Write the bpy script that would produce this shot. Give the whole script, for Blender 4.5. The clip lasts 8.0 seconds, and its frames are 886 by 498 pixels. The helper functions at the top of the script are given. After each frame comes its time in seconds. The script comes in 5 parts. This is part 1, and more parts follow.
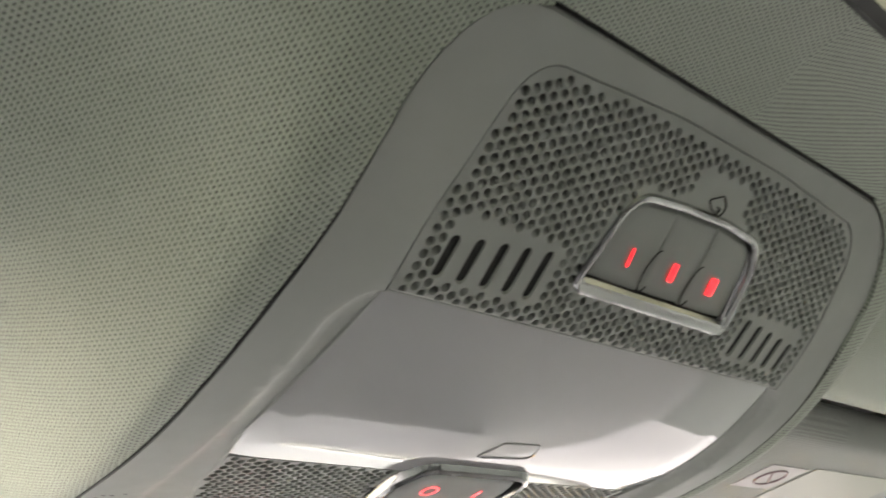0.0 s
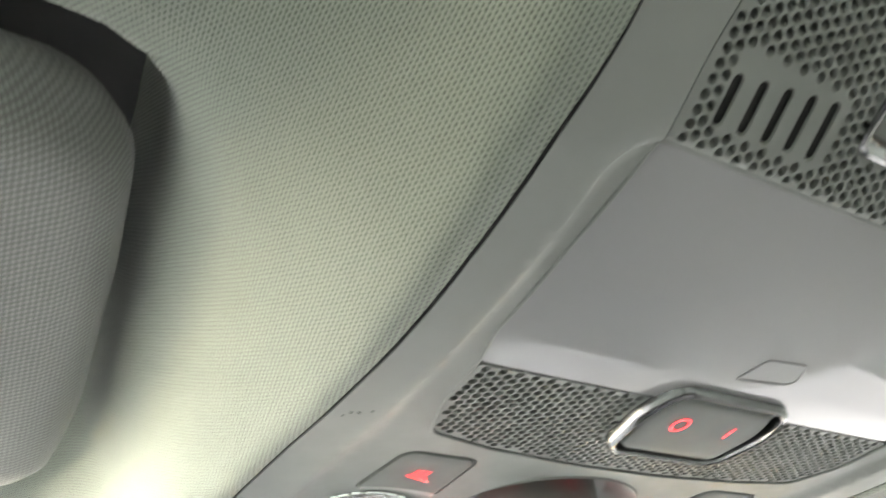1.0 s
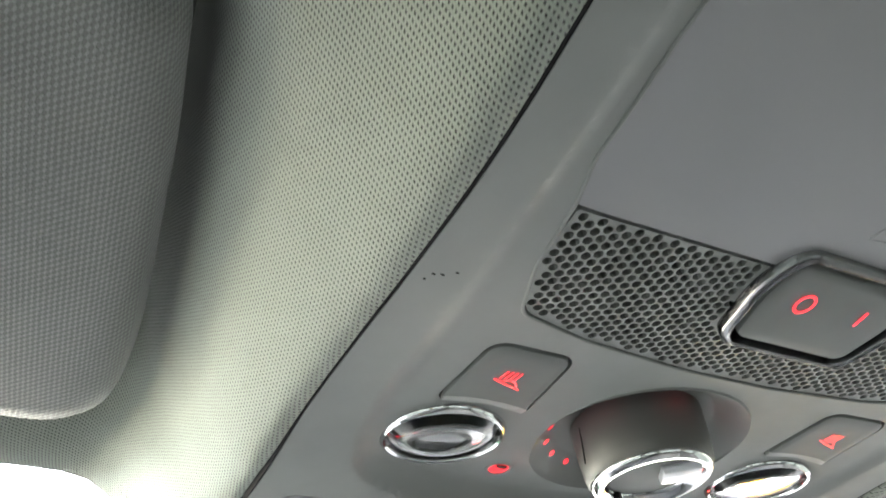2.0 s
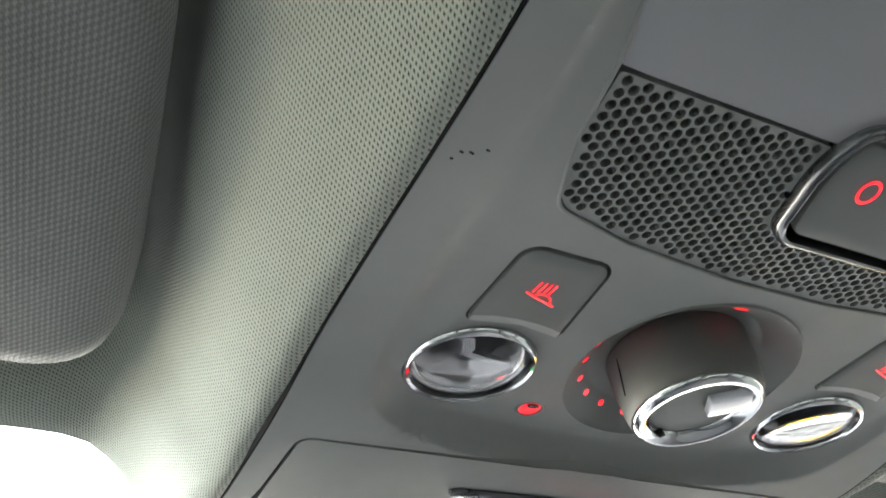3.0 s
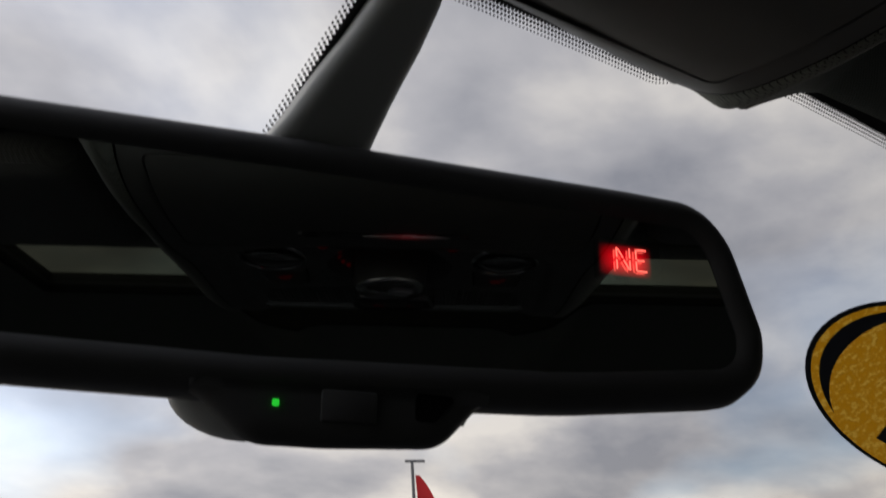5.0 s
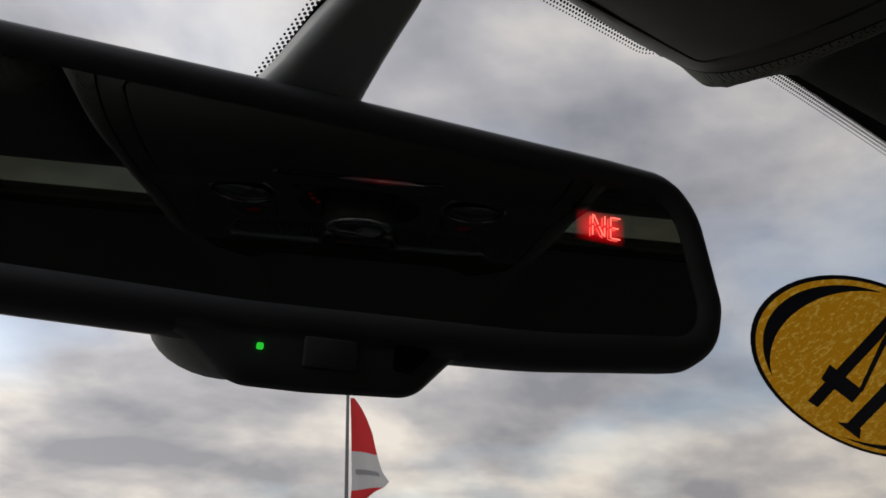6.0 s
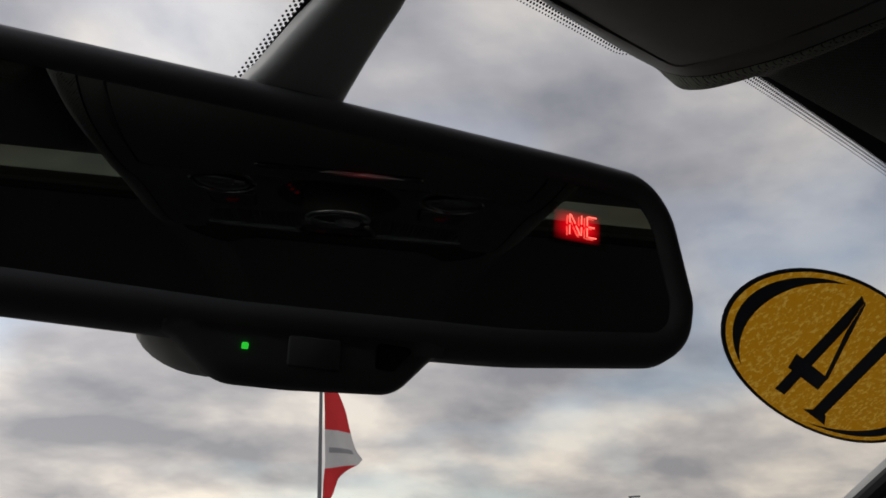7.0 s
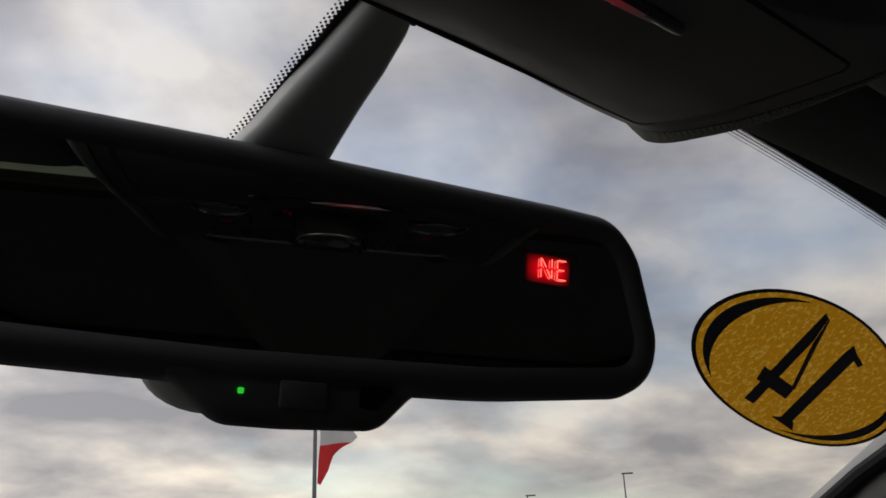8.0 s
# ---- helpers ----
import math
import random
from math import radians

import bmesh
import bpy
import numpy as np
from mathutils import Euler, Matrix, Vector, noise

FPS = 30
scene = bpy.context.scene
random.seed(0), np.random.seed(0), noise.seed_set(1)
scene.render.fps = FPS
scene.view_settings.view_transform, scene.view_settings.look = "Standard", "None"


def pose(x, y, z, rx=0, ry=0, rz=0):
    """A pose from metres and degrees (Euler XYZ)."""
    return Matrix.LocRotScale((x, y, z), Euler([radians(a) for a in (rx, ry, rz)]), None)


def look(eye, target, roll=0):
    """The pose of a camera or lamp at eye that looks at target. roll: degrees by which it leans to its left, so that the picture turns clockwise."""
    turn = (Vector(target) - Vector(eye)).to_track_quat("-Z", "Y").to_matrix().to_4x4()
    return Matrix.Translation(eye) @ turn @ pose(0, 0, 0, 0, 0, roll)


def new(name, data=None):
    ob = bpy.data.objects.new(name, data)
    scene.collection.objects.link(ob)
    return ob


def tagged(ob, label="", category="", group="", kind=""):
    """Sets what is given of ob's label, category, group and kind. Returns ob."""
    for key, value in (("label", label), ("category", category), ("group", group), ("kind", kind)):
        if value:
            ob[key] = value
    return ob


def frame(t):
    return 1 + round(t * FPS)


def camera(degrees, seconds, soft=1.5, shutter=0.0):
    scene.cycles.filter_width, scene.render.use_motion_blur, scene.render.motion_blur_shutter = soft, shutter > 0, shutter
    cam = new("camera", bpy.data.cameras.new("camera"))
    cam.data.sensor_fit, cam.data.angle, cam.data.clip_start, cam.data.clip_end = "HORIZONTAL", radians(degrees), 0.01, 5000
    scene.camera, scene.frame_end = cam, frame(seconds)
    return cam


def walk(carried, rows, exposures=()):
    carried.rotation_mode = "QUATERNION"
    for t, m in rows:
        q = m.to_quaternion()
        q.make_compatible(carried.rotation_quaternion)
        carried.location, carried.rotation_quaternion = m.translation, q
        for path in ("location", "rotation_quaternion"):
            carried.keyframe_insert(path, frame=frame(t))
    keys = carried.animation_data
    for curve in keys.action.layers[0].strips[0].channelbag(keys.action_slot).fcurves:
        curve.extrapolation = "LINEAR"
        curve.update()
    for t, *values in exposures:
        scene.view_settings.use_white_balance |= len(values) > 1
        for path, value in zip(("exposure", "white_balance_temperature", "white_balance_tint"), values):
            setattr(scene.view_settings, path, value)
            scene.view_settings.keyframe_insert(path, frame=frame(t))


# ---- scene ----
cam = camera(54.71, 8.0, soft=1.6, shutter=0.35)
# seconds, eye, and turn in degrees
PATH = [
    (0.0, -0.1686, -0.2137, 1.1665, 124.39, 12.22, -40.21),
    (0.5, -0.1732, -0.1903, 1.1624, 127.28, 11.42, -36.70),
    (1.0, -0.1736, -0.1692, 1.1500, 130.34, 9.65, -31.27),
    (1.5, -0.1592, -0.1366, 1.1407, 133.01, 8.30, -28.07),
    (1.7, -0.1606, -0.1349, 1.1366, 133.86, 7.88, -27.36),
    (2.8, -0.1518, -0.1018, 1.1288, 136.18, 9.13, -25.36),
    (3.0, -0.1508, -0.0995, 1.1276, 136.20, 9.12, -25.37),
    (3.5, -0.1411, -0.0684, 1.1204, 136.88, 8.47, -25.21),
    (3.8, -0.1301, -0.0443, 1.1157, 136.63, 8.31, -25.55),
    (4.0, -0.1288, -0.0274, 1.1167, 134.81, 8.19, -26.28),
    (4.2, -0.1208, -0.0101, 1.1123, 131.55, 7.39, -26.83),
    (4.5, -0.1158, 0.0102, 1.1045, 128.82, 7.31, -28.49),
    (5.0, -0.0968, 0.0179, 1.1064, 118.73, 3.86, -31.13),
    (5.2, -0.1035, 0.0205, 1.1060, 117.03, 3.37, -33.00),
    (6.3, -0.1123, 0.0149, 1.1129, 113.30, 1.75, -36.64),
    (6.5, -0.1144, 0.0149, 1.1133, 113.32, 2.10, -37.20),
    (7.0, -0.1165, 0.0111, 1.1147, 112.30, 2.16, -37.81),
    (7.5, -0.1398, -0.0124, 1.1254, 111.33, 2.41, -38.04),
    (8.0, -0.1300, -0.0153, 1.1268, 110.81, 2.13, -38.17),
]
# seconds, stops, white balance
EXPOSURES = [(0.0, 6.2, 7400, 10), (0.5, 6.4, 7250, 7), (1.0, 6.45, 7050, 5), (1.5, 6.43, 6750, 5), (1.7, 6.25, 6700, 5), (2.8, 5.6, 6580, 5), (3.0, 5.48, 6550, 6), (3.3, 5.15, 6450, 8), (3.5, 4.82, 6450, 8), (3.8, 3.95, 6420, 8),
             (4.0, 2.75, 6480, 9), (4.2, 1.5, 6500, 9), (4.4, 0.3, 6520, 12), (4.5, 0.0, 6520, 13), (5.0, -0.06, 6620, 13), (6.5, -0.06, 6680, 13), (8.0, -0.1, 6720, 13)]
walk(cam, [(t, pose(x, y, z, rx, ry, rz)) for t, x, y, z, rx, ry, rz in PATH], EXPOSURES)

# ---------------------------------------------------------------- light
world = bpy.data.worlds.new("sky")
scene.world = world
world.use_nodes = True
wt = world.node_tree
wt.nodes.clear()


def wnode(kind, **props):
    n = wt.nodes.new(kind)
    for key, value in props.items():
        setattr(n, key, value)
    return n


def build_sky():
    out = wnode("ShaderNodeOutputWorld")
    back = wnode("ShaderNodeBackground")
    sky = wnode("ShaderNodeTexSky", sky_type="NISHITA", sun_disc=False, sun_elevation=radians(38), sun_rotation=radians(337))
    sky_dim = wnode("ShaderNodeVectorMath", operation="SCALE")
    sky_dim.inputs["Scale"].default_value = 0.105
    tc = wnode("ShaderNodeTexCoord")
    sep = wnode("ShaderNodeSeparateXYZ")
    low = wnode("ShaderNodeMath", operation="MAXIMUM")
    low.inputs[1].default_value = 0.0
    lift = wnode("ShaderNodeMath", operation="ADD")
    lift.inputs[1].default_value = 0.30
    flat = wnode("ShaderNodeVectorMath", operation="DIVIDE")
    comb = wnode("ShaderNodeCombineXYZ")
    stretch = wnode("ShaderNodeMapping")
    stretch.inputs["Location"].default_value = (3.1, 1.7, 0.0)
    stretch.inputs["Rotation"].default_value = (0, 0, radians(-35))
    stretch.inputs["Scale"].default_value = (0.85, 1.0, 1.0)
    big = wnode("ShaderNodeTexNoise")
    big.inputs["Scale"].default_value = 2.9
    big.inputs["Detail"].default_value = 7
    big.inputs["Roughness"].default_value = 0.50
    big.inputs["Distortion"].default_value = 0.12
    ramp = wnode("ShaderNodeValToRGB")
    ramp.color_ramp.elements[0].position = 0.36
    ramp.color_ramp.elements[0].color = (0.20, 0.205, 0.24, 1)
    ramp.color_ramp.elements[1].position = 0.66
    ramp.color_ramp.elements[1].color = (0.54, 0.51, 0.498, 1)
    mid = ramp.color_ramp.elements.new(0.5)
    mid.color = (0.32, 0.314, 0.342, 1)
    gap = wnode("ShaderNodeTexNoise")
    gap.inputs["Scale"].default_value = 1.5
    gap.inputs["Detail"].default_value = 3
    holes = wnode("ShaderNodeMapRange")
    holes.inputs["From Min"].default_value = 0.50
    holes.inputs["From Max"].default_value = 0.76
    holes.inputs["To Max"].default_value = 0.75
    mix = wnode("ShaderNodeMix", data_type="RGBA")
    glow = wnode("ShaderNodeMapRange")
    glow.inputs["From Min"].default_value = 0.0
    glow.inputs["From Max"].default_value = 0.32
    glow.inputs["To Min"].default_value = 1.0
    glow.inputs["To Max"].default_value = 0.0
    warm = wnode("ShaderNodeMix", data_type="RGBA", blend_type="MULTIPLY")
    warm.inputs[7].default_value = (1.34, 1.24, 1.06, 1)
    link = wt.links.new
    link(tc.outputs["Generated"], sep.inputs[0])
    link(sep.outputs["Z"], low.inputs[0])
    link(low.outputs[0], lift.inputs[0])
    for i in range(3):
        link(lift.outputs[0], comb.inputs[i])
    link(tc.outputs["Generated"], flat.inputs[0])
    link(comb.outputs[0], flat.inputs[1])
    link(flat.outputs[0], stretch.inputs[0])
    link(stretch.outputs[0], big.inputs["Vector"])
    link(stretch.outputs[0], gap.inputs["Vector"])
    link(big.outputs["Fac"], ramp.inputs[0])
    link(gap.outputs["Fac"], holes.inputs["Value"])
    link(sky.outputs[0], sky_dim.inputs[0])
    link(holes.outputs[0], mix.inputs[0])
    link(ramp.outputs[0], mix.inputs[6])
    link(sky_dim.outputs[0], mix.inputs[7])
    link(low.outputs[0], glow.inputs["Value"])
    link(glow.outputs[0], warm.inputs[0])
    link(mix.outputs[2], warm.inputs[6])
    toward = wnode("ShaderNodeVectorMath", operation="DOT_PRODUCT")
    toward.inputs[1].default_value = (-0.99, 0.10, 0.0)
    link(tc.outputs["Generated"], toward.inputs[0])
    side = wnode("ShaderNodeMapRange")
    side.inputs["From Min"].default_value = -0.85
    side.inputs["From Max"].default_value = -0.10
    side.inputs["To Min"].default_value = 0.72
    side.inputs["To Max"].default_value = 1.06
    link(toward.outputs["Value"], side.inputs["Value"])
    lit = wnode("ShaderNodeVectorMath", operation="SCALE")
    link(warm.outputs[2], lit.inputs[0])
    link(side.outputs[0], lit.inputs["Scale"])
    link(lit.outputs[0], back.inputs["Color"])
    back.inputs["Strength"].default_value = 1.80
    link(back.outputs[0], out.inputs[0])


build_sky()

sun_data = bpy.data.lights.new("sun", "SUN")
sun_data.energy, sun_data.angle, sun_data.color = 0.5, radians(20), (1.0, 0.95, 0.88)
sun = new("sun", sun_data)
sun.matrix_world = look((0, 0, 30), (5, -12, 19.8))

# ---------------------------------------------------------------- materials


class Mat:
    """A small builder round one principled material."""

    def __init__(self, name, color, rough=0.5, metal=0.0, **extra):
        self.m = bpy.data.materials.new(name)
        self.m.use_nodes = True
        self.t = self.m.node_tree
        self.b = self.t.nodes["Principled BSDF"]
        self.b.inputs["Base Color"].default_value = (*color, 1)
        self.b.inputs["Roughness"].default_value = rough
        self.b.inputs["Metallic"].default_value = metal
        self.color = color
        for key, value in extra.items():
            self.b.inputs[key.replace("_", " ")].default_value = value

    def n(self, kind, **props):
        node = self.t.nodes.new(kind)
        for key, value in props.items():
            setattr(node, key, value)
        return node

    def link(self, a, b):
        self.t.links.new(a, b)

    def coords(self):
        return self.n("ShaderNodeTexCoord").outputs["Object"]

    def noise(self, scale, detail=4, rough=0.55):
        tex = self.n("ShaderNodeTexNoise")
        tex.inputs["Scale"].default_value = scale
        tex.inputs["Detail"].default_value = detail
        tex.inputs["Roughness"].default_value = rough
        self.link(self.coords(), tex.inputs["Vector"])
        return tex.outputs["Fac"]

    def span(self, value, a, b, c, d):
        r = self.n("ShaderNodeMapRange")
        for key, v in zip(("From Min", "From Max", "To Min", "To Max"), (a, b, c, d)):
            r.inputs[key].default_value = v
        self.link(value, r.inputs["Value"])
        return r.outputs[0]

    def tint(self, value, dark, light):
        mix = self.n("ShaderNodeMix", data_type="RGBA")
        mix.inputs[6].default_value = (*dark, 1)
        mix.inputs[7].default_value = (*light, 1)
        self.link(value, mix.inputs[0])
        return mix.outputs[2]

    def bump(self, value, strength, distance):
        b = self.n("ShaderNodeBump")
        b.inputs["Strength"].default_value = strength
        b.inputs["Distance"].default_value = distance
        self.link(value, b.inputs["Height"])
        self.link(b.outputs[0], self.b.inputs["Normal"])
        return self


def shade(c, k):
    return tuple(min(1.0, v * k) for v in c)


def plastic(name, color, rough=0.45, grain=0.25, size=2600, wear=0.05, spec=0.18):
    """Moulded plastic: fine leather-like grain, slightly uneven colour and gloss."""
    m = Mat(name, color, rough, Specular_IOR_Level=spec)
    blotch = m.noise(28, 5)
    m.link(m.tint(m.span(blotch, 0.3, 0.7, 0, 1), shade(color, 1 - wear), shade(color, 1 + wear)), m.b.inputs["Base Color"])
    m.link(m.span(m.noise(90, 3), 0.3, 0.7, rough - 0.06, rough + 0.08), m.b.inputs["Roughness"])
    m.bump(m.noise(size, 2), grain, 0.00012)
    return m.m


def knit(name, color, pitch, depth=0.6, dark=0.55, slant=0.0, raised=False):
    """Knitted fabric: staggered stitches at true size, fuzzy and slightly uneven. Shade in the stitch hollows is
    painted into the colour.
    """
    m = Mat(name, color, 0.95, Sheen_Weight=0.25, Sheen_Roughness=0.6)
    sep = m.n("ShaderNodeSeparateXYZ")
    warp = m.n("ShaderNodeVectorMath", operation="ADD")
    wob = m.n("ShaderNodeTexNoise")
    wob.inputs["Scale"].default_value = 260
    m.link(m.coords(), wob.inputs["Vector"])
    small = m.n("ShaderNodeVectorMath", operation="SCALE")
    small.inputs["Scale"].default_value = pitch * 0.16
    m.link(wob.outputs["Color"], small.inputs[0])
    m.link(m.coords(), warp.inputs[0])
    m.link(small.outputs[0], warp.inputs[1])
    turn = m.n("ShaderNodeMapping")
    turn.inputs["Rotation"].default_value = (0, 0, radians(slant))
    m.link(warp.outputs[0], turn.inputs[0])
    m.link(turn.outputs[0], sep.inputs[0])
    out_x = m.n("ShaderNodeMath", operation="ABSOLUTE")
    m.link(sep.outputs["X"], out_x.inputs[0])
    across = m.n("ShaderNodeMath", operation="MULTIPLY_ADD")
    across.inputs[1].default_value = 0.8
    m.link(sep.outputs["Z"], across.inputs[0])
    m.link(out_x.outputs[0], across.inputs[2])
    along = m.n("ShaderNodeMath", operation="MULTIPLY_ADD")
    along.inputs[1].default_value = -0.4
    m.link(sep.outputs["Z"], along.inputs[0])
    m.link(sep.outputs["Y"], along.inputs[2])

    def wave(socket, length):
        k = m.n("ShaderNodeMath", operation="MULTIPLY")
        k.inputs[1].default_value = 2 * math.pi / length
        m.link(socket, k.inputs[0])
        s = m.n("ShaderNodeMath", operation="SINE")
        m.link(k.outputs[0], s.inputs[0])
        return s.outputs[0]

    lean = m.n("ShaderNodeMath", operation="MULTIPLY_ADD")
    lean.inputs[1].default_value = 0.32
    m.link(along.outputs[0], lean.inputs[0])
    m.link(across.outputs[0], lean.inputs[2])
    drift = m.n("ShaderNodeMath", operation="MULTIPLY_ADD")
    drift.inputs[1].default_value = 0.36
    m.link(across.outputs[0], drift.inputs[0])
    m.link(along.outputs[0], drift.inputs[2])
    both = m.n("ShaderNodeMath", operation="ADD" if raised else "MAXIMUM")
    m.link(wave(lean.outputs[0], pitch), both.inputs[0])
    m.link(wave(drift.outputs[0], pitch * 1.2), both.inputs[1])
    fibre = m.span(m.noise(2600, 3, 0.7), 0.3, 0.7, -0.4, 0.4)
    fuzzy = m.n("ShaderNodeMath", operation="ADD")
    m.link(both.outputs[0], fuzzy.inputs[0])
    m.link(fibre, fuzzy.inputs[1])
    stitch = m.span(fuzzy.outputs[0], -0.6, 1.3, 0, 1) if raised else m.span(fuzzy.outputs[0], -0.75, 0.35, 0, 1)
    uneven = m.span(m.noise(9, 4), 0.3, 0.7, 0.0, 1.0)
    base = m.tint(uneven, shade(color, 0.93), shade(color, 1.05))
    # darkens the hollows between stitches, on top of the bump's own shading
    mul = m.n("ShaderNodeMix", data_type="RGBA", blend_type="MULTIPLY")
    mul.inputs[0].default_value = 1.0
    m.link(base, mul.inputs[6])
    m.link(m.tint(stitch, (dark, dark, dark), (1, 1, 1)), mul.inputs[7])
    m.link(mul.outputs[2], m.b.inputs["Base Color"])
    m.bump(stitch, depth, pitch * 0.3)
    return m.m


def plain(name, color, rough=0.5, metal=0.0, **extra):
    return Mat(name, color, rough, metal, **extra).m


def chrome(name, rough=0.12, color=(0.70, 0.71, 0.72)):
    m = Mat(name, color, rough, 1.0)
    m.link(m.span(m.noise(140, 4), 0.35, 0.7, rough * 0.85, rough * 1.25), m.b.inputs["Roughness"])
    return m.m


def glowing(name, color, strength):
    m = Mat(name, shade(color, 0.5), 0.4)
    m.b.inputs["Emission Color"].default_value = (*color, 1)
    m.b.inputs["Emission Strength"].default_value = strength
    return m.m


GREY = plastic("console_plastic", (0.175, 0.184, 0.176), 0.55)
GREY_PANEL = plastic("control_plastic", (0.158, 0.167, 0.158), 0.52)
GRILLE = plastic("grille_plastic", (0.154, 0.164, 0.155), 0.5, grain=0.1)
KNOB = plastic("knob_rubber", (0.088, 0.088, 0.084), 0.42, size=3200, spec=0.22)
BUTTON = plastic("button_plastic", (0.122, 0.130, 0.123), 0.58, grain=0.15, spec=0.16)
KEY_GREY = plastic("key_plastic", (0.140, 0.149, 0.141), 0.5, grain=0.15, spec=0.2)
# key plastic with the light on the bevelled lip put into its colour
KEY_LIP_LIT = plastic("key_lip_lit_plastic", (0.24, 0.25, 0.235), 0.4)
DARK = plastic("dark_void", (0.012, 0.012, 0.012), 0.8)
SMOKED = Mat("smoked_lid", (0.212, 0.215, 0.220), 0.05, Specular_IOR_Level=0.3)
SMOKED.link(SMOKED.span(SMOKED.noise(35, 5), 0.3, 0.7, 0.025, 0.05), SMOKED.b.inputs["Roughness"])
SMOKED = SMOKED.m
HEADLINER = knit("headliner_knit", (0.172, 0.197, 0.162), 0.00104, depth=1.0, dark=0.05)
VISOR = knit("visor_cloth", (0.150, 0.158, 0.147), 0.0013, depth=0.6, dark=0.62, slant=20, raised=True)
CHROME = chrome("chrome", 0.12, (0.60, 0.61, 0.62))
DARK_CHROME = chrome("dark_chrome", 0.30, (0.11, 0.112, 0.116))
RED_UNLIT = plain("shaded_red_lens", (0.05, 0.003, 0.004), 0.25)
KNOB_CHROME = chrome("knob_ring_chrome", 0.14, (0.50, 0.51, 0.52))
PALE_TAB = plain("pale_tab_metal", (0.62, 0.63, 0.65), 0.35, 0.3)
FRAME_METAL = chrome("satin_frame_metal", 0.22, (0.25, 0.255, 0.26))
ROCKER_METAL = chrome("dark_frame_metal", 0.2, (0.14, 0.142, 0.146))
RED = glowing("red_light", (1.0, 0.006, 0.014), 0.052)
# metal with a red glow painted in as emission, strongest at its middle
HANDLE_M = Mat("red_handle_glow", (0.45, 0.44, 0.45), 0.3, 1.0)
handle_x = HANDLE_M.n("ShaderNodeSeparateXYZ")
HANDLE_M.link(HANDLE_M.coords(), handle_x.inputs[0])
off_mid = HANDLE_M.n("ShaderNodeMath", operation="SUBTRACT")
off_mid.inputs[1].default_value = 0.0098
HANDLE_M.link(handle_x.outputs["X"], off_mid.inputs[0])
far_off = HANDLE_M.n("ShaderNodeMath", operation="ABSOLUTE")
HANDLE_M.link(off_mid.outputs[0], far_off.inputs[0])
HANDLE_M.b.inputs["Emission Color"].default_value = (1.0, 0.012, 0.05, 1)
bright = HANDLE_M.n("ShaderNodeMath", operation="POWER")
HANDLE_M.link(HANDLE_M.span(far_off.outputs[0], 0.0, 0.0180, 1.0, 0.0), bright.inputs[0])
bright.inputs[1].default_value = 2.0
HANDLE_M.link(HANDLE_M.span(bright.outputs[0], 0.0, 1.0, 0.0, 0.085), HANDLE_M.b.inputs["Emission Strength"])
HANDLE_GLOW = HANDLE_M.m
GREEN_LIGHT = glowing("green_light", (0.02, 1.0, 0.06), 0.55)
LED_DIM_M = Mat("red_display_field", (0.02, 0.0, 0.0), 0.3)
soft_xyz = LED_DIM_M.n("ShaderNodeSeparateXYZ")
LED_DIM_M.link(LED_DIM_M.coords(), soft_xyz.inputs[0])
left_fade = LED_DIM_M.span(soft_xyz.outputs["X"], -0.0116, -0.0060, 0, 1)
right_fade = LED_DIM_M.span(soft_xyz.outputs["X"], 0.0064, 0.0020, 0, 1)
top_fade = LED_DIM_M.span(soft_xyz.outputs["Y"], 0.0050, 0.0008, 0, 1)
low_fade = LED_DIM_M.span(soft_xyz.outputs["Y"], -0.0056, -0.0016, 0, 1)
fade = None
for socket in (right_fade, top_fade, low_fade):
    times_node = LED_DIM_M.n("ShaderNodeMath", operation="MULTIPLY")
    LED_DIM_M.link(fade or left_fade, times_node.inputs[0])
    LED_DIM_M.link(socket, times_node.inputs[1])
    fade = times_node.outputs[0]
power = LED_DIM_M.n("ShaderNodeMath", operation="MULTIPLY")
power.inputs[1].default_value = 0.26
LED_DIM_M.link(fade, power.inputs[0])
haze = LED_DIM_M.n("ShaderNodeEmission")
haze.inputs["Color"].default_value = (1.0, 0.0, 0.008, 1)
LED_DIM_M.link(power.outputs[0], haze.inputs["Strength"])
clear_field = LED_DIM_M.n("ShaderNodeBsdfTransparent")
lit_field = LED_DIM_M.n("ShaderNodeAddShader")
LED_DIM_M.link(haze.outputs[0], lit_field.inputs[0])
LED_DIM_M.link(clear_field.outputs[0], lit_field.inputs[1])
LED_DIM_M.link(lit_field.outputs[0], LED_DIM_M.t.nodes["Material Output"].inputs[0])
LED_DIM = LED_DIM_M.m
LED_HOT = glowing("red_display_stroke", (1.0, 0.15, 0.11), 2.0)
LENS = Mat("clear_lens", (0.88, 0.88, 0.88), 0.02, Transmission_Weight=1.0, IOR=1.42).m
REFLECTOR = chrome("lamp_reflector", 0.34, (0.22, 0.22, 0.23))
MIRROR_BLACK = plastic("mirror_housing_plastic", (0.13, 0.13, 0.132), 0.5)
MIRROR_GLASS = plain("dimmed_mirror_glass", (0.40, 0.42, 0.415), 0.015, 1.0)
ARM_GREY = plastic("arm_plastic", (0.64, 0.66, 0.64), 0.5)
FRIT = plain("black_ceramic_print", (0.008, 0.008, 0.008), 0.55)
GLASS = Mat("windscreen_glass", (0.9, 0.95, 0.93), 0.02)
clear = GLASS.n("ShaderNodeBsdfTransparent")
clear.inputs["Color"].default_value = (0.93, 0.95, 0.94, 1)
glass_mix = GLASS.n("ShaderNodeMixShader")
glass_mix.inputs[0].default_value = 0.0008
